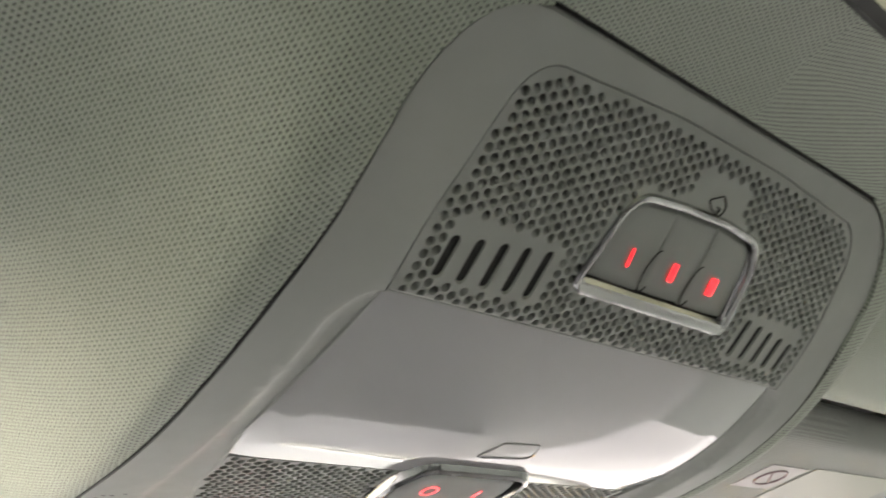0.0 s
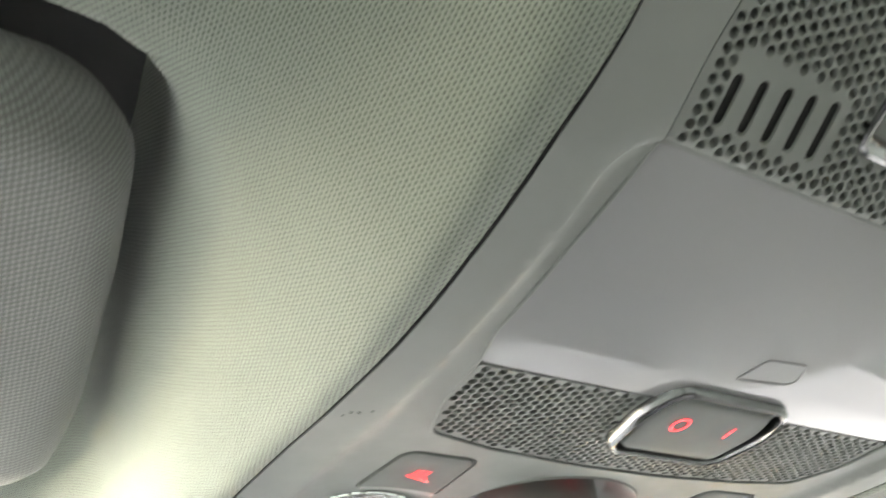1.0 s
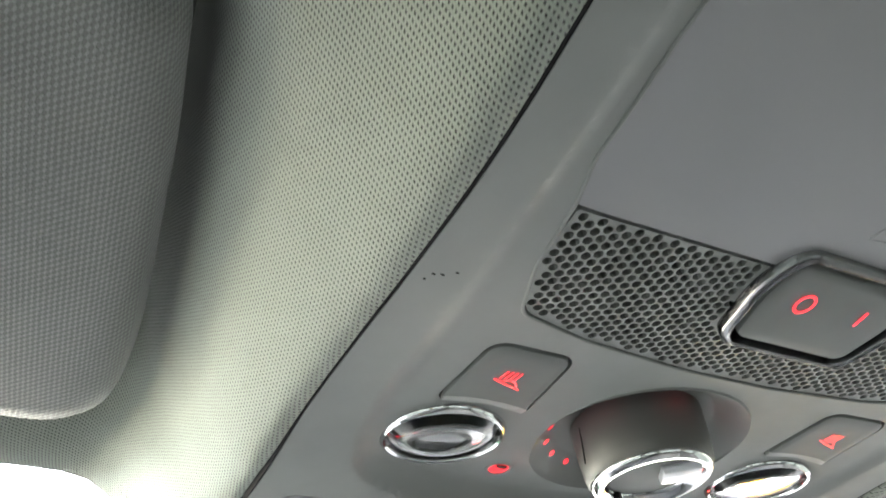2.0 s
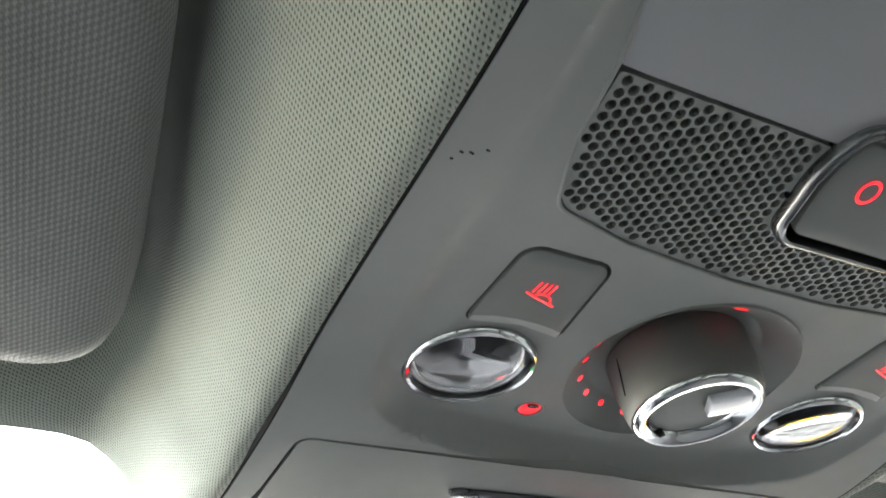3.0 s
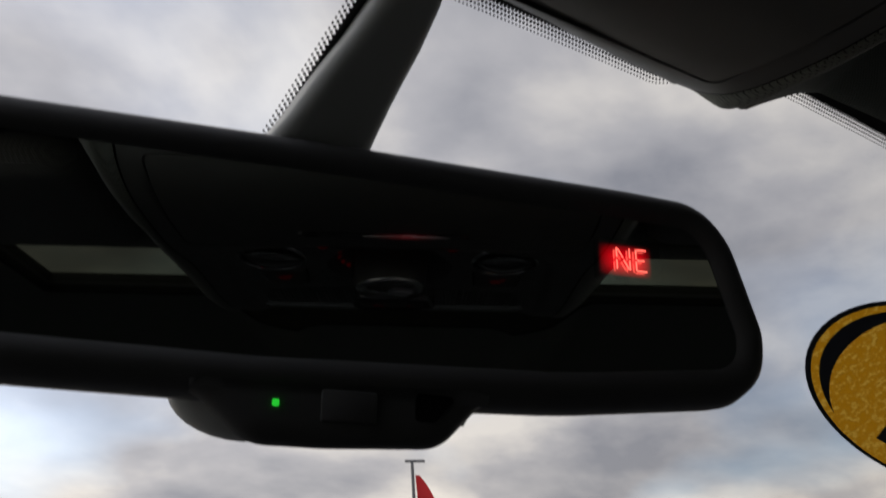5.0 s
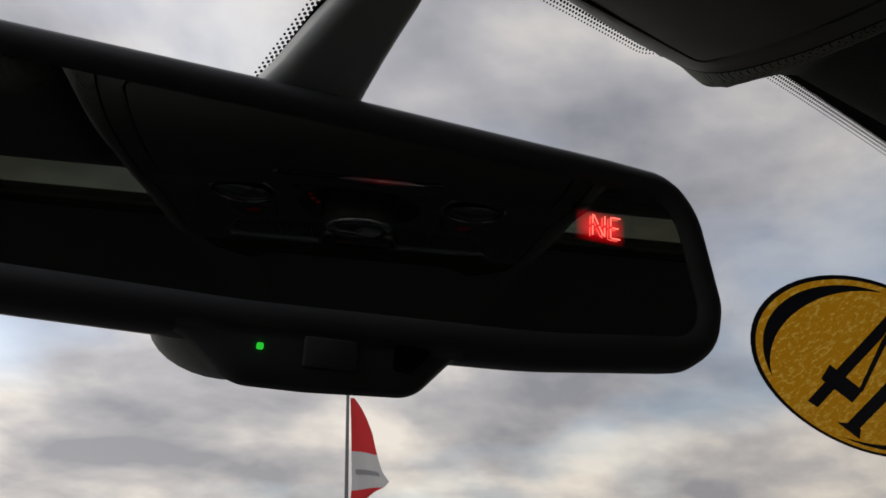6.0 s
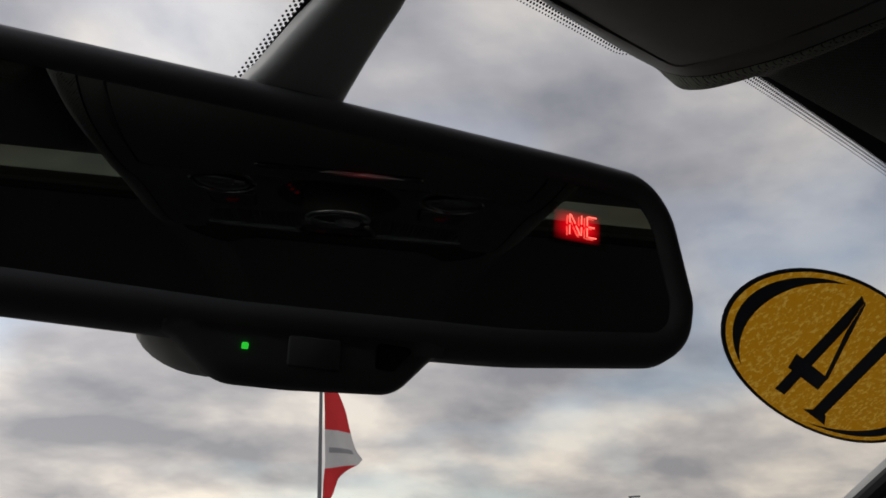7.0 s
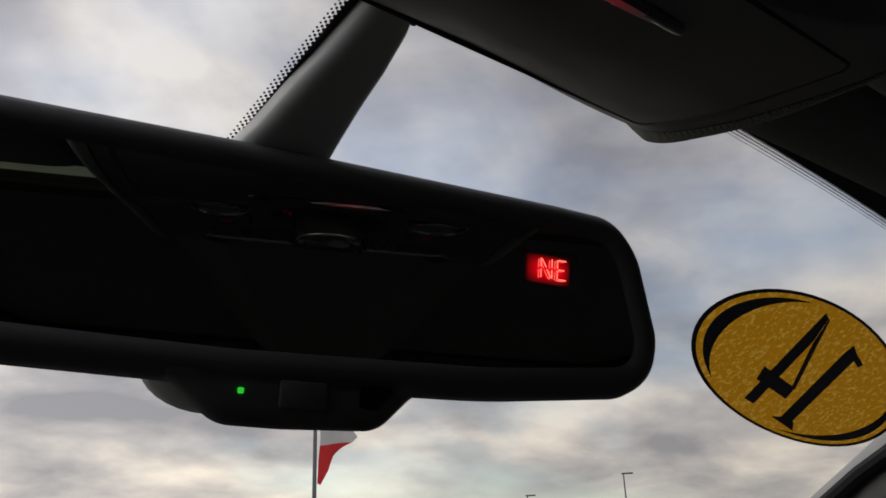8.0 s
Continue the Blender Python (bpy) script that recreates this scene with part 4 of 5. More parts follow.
def front_strip():
    outline = inset(STRIP_EDGE, 0.0003)
    bm = perforated(outline, [inset(BEZEL2, 0.0003)], over(0.0004))
    part("grille_strip", bm, GRILLE, console, "perforated grey plastic strip")
    part("strip_rim", rim_along(inset(STRIP_LID, 0.0002), 0.0005, 0.0002), GREY_PANEL, console)
    unit = part("rocker_frame", ring_along(BEZEL2, [(-0.0006, 0.0015), (-0.0005, -0.0018), (0.0001, -0.0027), (0.0008, -0.0030), (0.0014, -0.0027), (0.0017, -0.0016), (0.0019, 0.0020)]), ROCKER_METAL, console, "bright frame round a rocker switch")
    wall_bm = slab(inset(BEZEL2, 0.0006), lambda x, y: console_z(x, y) + 0.0012, 0.006, 0.0005)
    part("rocker_well", wall_bm, DARK, unit)
    rocker = part("rocker_switch", slab(inset(BEZEL2, 0.0034), lambda x, y: console_z(x, y) - 0.0020 - 0.05 * (y + 0.042), 0.004, 0.0010, dome=0.0003), BUTTON, unit)
    h = lambda x, y: console_z(x, y) - 0.0020 - 0.05 * (y + 0.042) - 0.0005

    def lit(pts, w, closed=False):
        b = stroke(pts, w, 0, closed)
        for v in b.verts:
            v.co.z = h(v.co.x, v.co.y)
        return b

    part("lit_mark", lit(circle(-0.0089, -0.0452, 0.0023, 20, 0.0026), 0.0007, True), RED, rocker, "red lit ring symbol", smooth=False)
    part("lit_mark", lit([(0.0089, -0.0476), (0.0089, -0.0430)], 0.0008), RED, rocker, "red lit bar symbol", smooth=False)


front_strip()


def heater_key(s):
    outline = KEY_L if s < 0 else KEY_R
    key = part("key", slab(outline, over(-0.0004), 0.005, 0.0007, dome=0.0003), BUTTON, console, "flat grey key with a red lit symbol")
    front = [(-0.0660, 0.0193), (-0.0614, 0.0181), (-0.0559, 0.0175), (-0.0505, 0.0178), (-0.0456, 0.0186), (-0.0427, 0.0195)]
    strip = front + [(x + 0.0004, y - 0.0019) for x, y in reversed(front)]
    part("key_lip", slab([(-s * x, y) for x, y in strip][::-1 if s > 0 else 1], over(-0.0007), 0.0016, 0.0003), KEY_LIP_LIT, key, "lip along the key's front edge, coloured paler for the light it catches")
    ox, oy = s * 0.0548, 0.0056
    z = -0.0010
    bars = [stroke([(ox - 0.0022 + 0.0013 * i, oy - 0.0036), (ox - 0.0022 + 0.0013 * i - 0.0004, oy + 0.0000)], 0.00045, z) for i in range(4)]
    fan = stroke([(ox - 0.0040, oy + 0.0004), (ox - 0.0010, oy + 0.0016), (ox + 0.0048, oy + 0.0034)], 0.0005, z)
    fan2 = stroke([(ox - 0.0018, oy + 0.0012), (ox - 0.0006, oy + 0.0003), (ox + 0.0012, oy + 0.0002), (ox + 0.0026, oy + 0.0010), (ox + 0.0034, oy + 0.0028)], 0.00045, z)
    part("lit_mark", join(*bars, fan, fan2), RED, key, "red lit fan-shaped symbol", smooth=False)


heater_key(-1)
heater_key(1)


def reading_lamp(s):
    x, y = s * LAMP_AT[0], LAMP_AT[1]
    z = console_z(x, y) + 0.0013
    tilt = Matrix.Rotation(radians(2), 4, "X")
    ring = spin([(0.0168, 0.004), (0.0168, -0.0003), (0.0164, -0.0014), (0.0157, -0.0019), (0.0150, -0.0016), (0.0146, -0.0004), (0.0146, 0.0010), (0.0148, 0.004)], 56, (x, y, z), tilt)
    lamp = part("reading_lamp", ring, CHROME, console, "round reading lamp with a chrome ring")
    bowl = [(0.0148, 0.0016), (0.0140, 0.0035), (0.0115, 0.0062), (0.0078, 0.0080), (0.0036, 0.0088), (0, 0.009)]
    part("reflector", spin(bowl, 40, (x, y, z), tilt), REFLECTOR, lamp)
    lens = [(0, -0.0036), (0.0050, -0.0033), (0.0095, -0.0025), (0.0130, -0.0011), (0.0148, 0.0006), (0.0148, 0.0016), (0.0120, 0.0010), (0.008, 0.0004), (0, 0.0)]
    part("lens", spin(lens, 48, (x, y, z), tilt), LENS, lamp, "clear domed lens")
    ribs = []
    for i in range(-22, 23):
        px = x + i * 0.00048
        ribs.append(box(px - 0.00013, px + 0.00013, y + 0.0002, y + 0.0016, z + 0.0028, z + 0.0033))
    part("ribs", join(*ribs), REFLECTOR, lamp, "row of fine ribs inside the lamp", smooth=False)
    part("inner_ring", tube([(x + 0.0122 * math.cos(a), y + 0.0122 * math.sin(a), z + 0.0030) for a in np.linspace(0, 2 * math.pi, 40, endpoint=False)], 0.0004, 8, True), CHROME, lamp)
    part("bulb_holder", box(x - 0.0022, x + 0.0022, y - 0.0075, y - 0.001, z + 0.0035, z + 0.0075, 0.0006), KNOB, lamp)
    return lamp


reading_lamp(-1)
reading_lamp(1)


def status_light(s):
    x, y = s * 0.0304, 0.0522
    z = console_z(x, y)
    lens = spin([(0.0031, 0.001), (0.0031, -0.0002), (0.0025, -0.0006), (0.0013, -0.0008), (0, -0.0009)], 24, (x, y, z))
    ob = part("status_light", lens, RED, console, "small red status light")
    # dark red patch standing in for the shade on the lens's rear part
    part("lens_shade_patch", slab([(x + px, y - 0.0019 + py) for px, py in circle(0, 0, 0.0018, 16, 0.0008)], lambda px, py: z - 0.0010, 0.0008, 0.0001), RED_UNLIT, ob)
    part("light_collar", spin([(0.0042, 0.0004), (0.0041, -0.0003), (0.0035, -0.0006), (0.0031, -0.0003), (0.0030, 0.0005)], 28, (x + 0.0004, y, z)), GREY_PANEL, ob)


status_light(-1)
status_light(1)


def rotary_knob():
    x, y = KNOB_AT
    z = console_z(x, y) + 0.0001
    bowl = [(0.0318, 0.0008), (0.0312, 0.0000), (0.0306, 0.0006), (0.0300, 0.0012), (0.0250, 0.0048), (0.0236, 0.0061), (0.0226, 0.0068), (0, 0.0070)]
    well = part("knob_well", spin(bowl, 64, (*WELL_AT, z)), GREY_PANEL, console, "dished ring with red scale marks")
    lean = Matrix.Rotation(radians(-2), 4, "X") @ Matrix.Rotation(radians(-2.5), 4, "Y")
    body = [(0, 0.0070), (0.0186, 0.0070), (0.0186, 0.0040), (0.0184, -0.0020), (0.0180, -0.0068), (0.0175, -0.0092), (0.0168, -0.0103), (0.0130, -0.0103), (0.0118, -0.0096), (0, -0.0096)]
    knob = part("rotary_knob", spin(body, 64, (x, y, z), lean), KNOB, console, "dark grey rotary knob with a chrome ring")
    ring = [(0.0168, -0.0094), (0.0170, -0.0104), (0.0165, -0.0116), (0.0156, -0.0123), (0.0146, -0.0123), (0.0133, -0.0114), (0.0123, -0.0104), (0.0120, -0.0090)]
    part("chrome_ring", spin(ring, 64, (x, y, z), lean), KNOB_CHROME, knob, "chrome ring")
    part("knob_cap", spin([(0.0120, -0.0092), (0.0117, -0.0098), (0.0110, -0.0101), (0, -0.0103)], 48, (x, y, z), lean), GREY_PANEL, knob, "recessed grey cap inside the ring")
    tab = box(-0.0054, 0.0054, -0.0038, 0.0038, -0.0126, -0.0096, 0.0006)
    bmesh.ops.transform(tab, matrix=Matrix.Translation((x, y, z)) @ lean @ Matrix.Translation((0.0050, -0.0058, 0)) @ Matrix.Rotation(radians(-32), 4, "Z"), verts=tab.verts)
    part("finger_tab", tab, PALE_TAB, knob, "pale metallic finger tab")
    pin = box(-0.0005, 0.0005, 0.0114, 0.0132, -0.0118, -0.0092, 0.0002)
    bmesh.ops.transform(pin, matrix=Matrix.Translation((x, y, z)) @ lean @ Matrix.Rotation(radians(14), 4, "Z"), verts=pin.verts)
    part("pointer", pin, DARK, knob)
    part("grip_line", tube([(x - 0.0184, y + 0.0030, z + 0.0030), (x - 0.0180, y + 0.0040, z - 0.0070)], 0.0002, 6), DARK, knob)

    def on_wall(r, turn):
        """A point just proud of the well's slanting wall."""
        return (WELL_AT[0] + r * math.cos(turn), WELL_AT[1] + r * math.sin(turn), z + 0.0012 + (0.0300 - r) * 0.72 - 0.00015)

    def wall_mark(turn, long, wide):
        """A printed mark on the wall: a rounded dash along the scale."""
        bm = bmesh.new()
        bm.faces.new([bm.verts.new(on_wall(0.0252 + wide / 2 * math.sin(a), turn + long / 2 * math.cos(a) / 0.0252)) for a in np.linspace(0, 2 * math.pi, 14, endpoint=False)])
        return bm

    marks = [(271, 0.0034, 0.0028), (254.5, 0.0036, 0.0010), (211, 0.0030, 0.0016), (198, 0.0028, 0.0017), (182, 0.0026, 0.0018),
             (165.5, 0.0024, 0.0018), (145, 0.0022, 0.0017), (126, 0.0020, 0.0016), (107, 0.0018, 0.0016), (86, 0.0032, 0.0032)]
    for turn, long, wide in marks:
        part("scale_mark", wall_mark(radians(turn), long, wide), RED, well, "red lit scale mark", smooth=False)


rotary_knob()


def tray_door():
    bm = sheet(TRAY_EDGE, [], over(0.0002), 0.0036, 0.004)
    door = part("tray_door", bm, GREY, console, "closed flush storage flap")
    n = 24
    bm = bmesh.new()
    rings = []
    for i in range(n + 1):
        t = math.sin(math.pi / 2 * (-1 + 2 * i / n))
        x = t * 0.0366
        half = 0.0017 * math.sqrt(max(0.0, 1 - abs(t) ** 24)) + 0.0003
        y0 = 0.0889 + 0.0006 * t * t
        ring = []
        for k in range(10):
            a = 2 * math.pi * k / 10
            yy = y0 + half * math.cos(a)
            ring.append(bm.verts.new((x, yy, console_z(x, yy) + 0.0004 - 0.0013 * (0.6 + math.sin(a)) )))
        rings.append(ring)
    for a, b in zip(rings, rings[1:]):
        for k in range(10):
            bm.faces.new((a[k], a[(k + 1) % 10], b[(k + 1) % 10], b[k]))
    bm.faces.new(rings[0])
    bm.faces.new(rings[-1][::-1])
    bmesh.ops.recalc_face_normals(bm, faces=bm.faces)
    part("handle", bm, DARK_CHROME, door, "slim metallic pull bar")
    # added strip for the bar's red glow, fading outwards; it lights the flap
    lens_pts = [(0.0098 + 0.0190 * math.cos(a), 0.0900 + 0.0013 * math.sin(a)) for a in np.linspace(0, 2 * math.pi, 36, endpoint=False)]
    glow = slab(lens_pts, over(-0.0015), 0.0012, 0.0002, dome=0.0002)
    part("glow_strip", glow, HANDLE_GLOW, door, "small red glow added on the pull bar")
    return door


tray_door()

# scuffs on the frame beside the grille strip
for dx, dy, w in ((-0.0927, -0.0250, 0.0007), (-0.0917, -0.0270, 0.0009), (-0.0899, -0.0274, 0.0011), (-0.0874, -0.0289, 0.0009)):
    part("scuff", blob(dx, dy, w * 0.6, 0.0003, -0.0002, 8, 0.3), DARK, console, "tiny dark scuff")


# ---------------------------------------------------------------- sun visors
def sun_visor(s):
    label = "grey cloth-covered sun visor folded up against the ceiling"
    if s > 0:
        label = "grey sun visor folded up, with a pale warning label"
    visor = thing("sun_visor", label, "sun visor", (s * 0.30, 0.01, 0.03), group="pair of sun visors")
    pts = VISOR_EDGE
    pts = [(-x, y) for x, y in pts] if s > 0 else pts
    drop = 0.006 if s < 0 else 0.0
    pts = [(x - drop * 0.17, y - drop * 0.9) for x, y in dense(pts, 0.006)]
    bm = bmesh.new()
    n = len(pts)
    prof = [(0.010, 0.0420), (0.003, 0.0400), (0.0, 0.0345), (0.0, 0.0300), (0.0022, 0.0240), (0.006, 0.0210), (0.012, 0.0198)]
    rings = []
    for d, z in prof:
        ip = inset(pts, d)
        rings.append([bm.verts.new((x, y, z - drop + 0.13 * (0.104 - y))) for x, y in ip])
    for a, b in zip(rings, rings[1:]):
        for i in range(n):
            j = (i + 1) % n
            bm.faces.new((a[i], a[j], b[j], b[i]))
    bm.faces.new(rings[0])
    bm.faces.new(rings[-1])
    bmesh.ops.recalc_face_normals(bm, faces=bm.faces)
    part("body", bm, VISOR, visor)
    if s > 0:

        def tilted(bm):
            """Moves a label onto the visor's sloping face."""
            for v in bm.verts:
                v.co.x, v.co.y = v.co.x + 0.067, v.co.y + 0.035
                v.co.z += 0.13 * (0.104 - v.co.y)
            return bm

        part("warning_label", tilted(box(0.230, 0.345, -0.052, 0.040, 0.0194, 0.0203)), LABEL_PALE, visor, "pale yellowish warning label", smooth=False)
        sign = part("sign_label", tilted(box(0.186, 0.224, -0.050, -0.024, 0.0194, 0.0203)), LABEL_PINK, visor, "white label with a pink ring sign", smooth=False)
        ring = tube([(0.205 + 0.0105 * math.cos(a), -0.037 + 0.0085 * math.sin(a), 0.0193) for a in np.linspace(0, 2 * math.pi, 20, endpoint=False)], 0.0007, 6, True)
        part("ring_sign", tilted(join(ring, tube([(0.198, -0.043, 0.0193), (0.212, -0.031, 0.0193)], 0.0007, 6))), LABEL_RED, sign)
    return visor


LABEL_PALE = plain("label_paper", (0.165, 0.165, 0.135), 0.5)
LABEL_PINK = plain("label_white", (0.18, 0.160, 0.160), 0.5)
LABEL_RED = plain("label_red", (0.15, 0.095, 0.105), 0.5)
sun_visor(-1)
sun_visor(1)

# ---------------------------------------------------------------- rear-view mirror
MIR = Matrix.Identity(4)
for i, col in enumerate(((0.9662, -0.2575, -0.0099), (0.0033, -0.0262, 0.9997), (-0.2576, -0.9659, -0.0245))):
    for k in range(3):
        MIR[k][i] = col[k]
MIR.translation = (0.0821, 0.1797, -0.0474)
MIR_W = C @ MIR
mirror = thing("rear_view_mirror", "black rear-view mirror with red compass display on a grey arm", "mirror", (0, 0, 0), base=MIR_W)

MIRROR_OUT = rounded(mm([(-212, 26.4), (-100, 26.7), (0, 25.3), (25.0, 24.2), (36.6, 12.8), (46.2, -20), (44.4, -33), (34, -42.5), (-22, -48.2), (-110, -51), (-204, -50), (-214, -12)]), [0.022, 0.3, 0.2, 0.020, 0.05, 0.020, 0.018, 0.03, 0.3, 0.3, 0.022, 0.03], 8)


def build_mirror():
    bm = bmesh.new()
    pts = dense(MIRROR_OUT, 0.006)
    n = len(pts)
    prof = [(0.0114, -0.0005), (0.0109, 0.0010), (0.0092, 0.0026), (0.0066, 0.0032), (0.0036, 0.0022), (0.0012, -0.0010), (0.0, -0.006), (0.0005, -0.012), (0.004, -0.022), (0.012, -0.031), (0.022, -0.035)]
    rings = [[bm.verts.new((x, y, z)) for x, y in inset(pts, d)] for d, z in prof]
    for a, b in zip(rings, rings[1:]):
        for i in range(n):
            j = (i + 1) % n
            bm.faces.new((a[i], a[j], b[j], b[i]))
    bm.faces.new(rings[-1])
    bmesh.ops.recalc_face_normals(bm, faces=bm.faces)
    part("housing", bm, MIRROR_BLACK, mirror)
    bm = bmesh.new()
    bm.faces.new([bm.verts.new((x, y, 0.0)) for x, y in inset(pts, 0.0111)])
    bmesh.ops.triangulate(bm, faces=bm.faces)
    bmesh.ops.recalc_face_normals(bm, faces=bm.faces)
    part("glass", bm, MIRROR_GLASS, mirror, "dimmed mirror glass", smooth=False)
    # chin with switch, sensor light
    chin = rounded(mm([(-131, -43), (-128.5, -49.6), (-124.5, -51.4), (-112, -62.2), (-92, -62.3), (-61, -60.8), (-51, -50.2), (-42, -43)]), [0.004, 0.014, 0.020, 0.014, 0.08, 0.012, 0.016, 0.004], 8)
    bm = bmesh.new()
    pts2 = dense(chin, 0.004)
    m = len(pts2)
    prof = [(0.0062, 0.0024), (0.0036, 0.0021), (0.0014, 0.0008), (0.0, -0.0022), (0.0010, -0.008), (0.0050, -0.014), (0.0080, -0.020)]
    rings = [[bm.verts.new((x, y, z)) for x, y in inset(pts2, d)] for d, z in prof]
    for a, b in zip(rings, rings[1:]):
        for i in range(m):
            j = (i + 1) % m
            bm.faces.new((a[i], a[j], b[j], b[i]))
    bm.faces.new(rings[0][::-1])
    bm.faces.new(rings[-1])
    bmesh.ops.recalc_face_normals(bm, faces=bm.faces)
    bmesh.ops.triangulate(bm, faces=[f for f in bm.faces if len(f.verts) > 4])
    chin_ob = part("chin", bm, MIRROR_BLACK, mirror, "black lower bulge with a switch")
    part("switch", box(-0.0940, -0.0794, -0.0562, -0.0478, 0.002, 0.0042, 0.0008), MIRROR_BLACK, chin_ob, "black push switch")
    notch = rounded(mm([(-68.8, -47.0), (-57.0, -47.4), (-63.4, -54.6), (-68.8, -54.3)]), 0.0012, 3)
    part("sensor_window", slab(notch, lambda x, y: 0.0030, -0.0012, 0.0003), DARK, chin_ob, "small dark sensor window")
    part("signal_light", box(-0.1064, -0.1046, -0.0529, -0.0511, 0.002, 0.0032, 0.0004), GREEN_LIGHT, chin_ob, "small green light")
    pod = spin([(0, -1), (0.38, -0.93), (0.71, -0.71), (0.92, -0.38), (1, 0), (0.92, 0.38), (0.71, 0.71), (0.38, 0.93), (0, 1)], 32)
    bmesh.ops.transform(pod, matrix=Matrix.Translation((-0.1115, -0.0448, -0.0225)) @ Matrix.Diagonal((0.0218, 0.0140, 0.0140, 1)), verts=pod.verts)
    part("sensor_pod", pod, ARM_GREY, mirror, "rounded grey pod behind the housing")
    # display: each stroke of the two letters
    disp = part("compass_display", box(-0.0130, 0.0100, -0.0070, 0.0070, 0.0002, 0.0004), LED_DIM, mirror, "glowing red compass display reading NE", smooth=False)

    def seg(x0, y0, x1, y1, w=0.00048):
        d = Vector((x1 - x0, y1 - y0, 0)).normalized()
        nn = Vector((-d.y, d.x, 0)) * w / 2
        b = bmesh.new()
        p, q = Vector((x0, y0, 0.0009)), Vector((x1, y1, 0.0009))
        b.faces.new([b.verts.new(v) for v in (p + nn, q + nn, q - nn, p - nn)])
        return b

    n_x, e_x, w, h = -0.0058, 0.0008, 0.0044, 0.0035
    strokes = [(n_x, 0.0004, n_x, h), (n_x, -h, n_x, -0.0004), (n_x + w, 0.0004, n_x + w, h), (n_x + w, -h, n_x + w, -0.0004), (n_x + 0.0004, h - 0.0003, n_x + w / 2 - 0.0001, 0.0003), (n_x + w / 2 + 0.0001, -0.0003, n_x + w - 0.0004, -h + 0.0003),
               (e_x, 0.0004, e_x, h), (e_x, -h, e_x, -0.0004), (e_x + 0.0004, h, e_x + 0.0036, h), (e_x + 0.0004, 0, e_x + 0.0029, 0), (e_x + 0.0004, -h, e_x + 0.0036, -h)]
    for st in strokes:
        part("letter_stroke", seg(*st), LED_HOT, disp, smooth=False)


build_mirror()


def mirror_arm():
    """The arm from the glass to the mirror's back: a flat shroud that widens downwards."""
    inv = MIR_W.inverted() @ C
    rows = [(0.036, -0.003, 0.0095, 0.160), (0.026, -0.006, 0.0095, 0.1665), (0.018, -0.009, 0.0095, 0.172), (0.008, -0.013, 0.0085, 0.182), (0.000, -0.0172, 0.0068, 0.190), (-0.006, -0.0200, 0.0055, 0.195), (-0.013, -0.0232, 0.0046, 0.202), (-0.020, -0.0275, 0.0042, 0.2095), (-0.030, -0.030, 0.004, 0.220), (-0.042, -0.031, 0.003, 0.232)]
    secs = [(((a + b) / 2, y, z), (b - a) / 2, 0.009) for z, a, b, y in rows]
    bm = bmesh.new()
    rings = []
    for (x, y, z), w, d in secs:
        o = rounded([(-w, -d), (w, -d), (w, d), (-w, d)], [0.006, 0.004, 0.005, 0.005], 5)
        rings.append([bm.verts.new(inv @ Vector((x + a, y + b * 0.95 + d, z + b * 0.3))) for a, b in o])
    n = len(rings[0])
    for a, b in zip(rings, rings[1:]):
        for i in range(n):
            j = (i + 1) % n
            bm.faces.new((a[i], a[j], b[j], b[i]))
    bm.faces.new(rings[0])
    bm.faces.new(rings[-1][::-1])
    bmesh.ops.recalc_face_normals(bm, faces=bm.faces)
    arm = part("arm", bm, ARM_GREY, mirror, "grey plastic arm shroud")
    clip = box(-0.0045, 0.0045, -0.0015, 0.0015, -0.003, 0.003, 0.0006)
    bmesh.ops.transform(clip, matrix=inv @ Matrix.Translation((0.0062, 0.1712, 0.0215)), verts=clip.verts)
    part("clip", clip, RUBBER, arm, "small black clip")


mirror_arm()


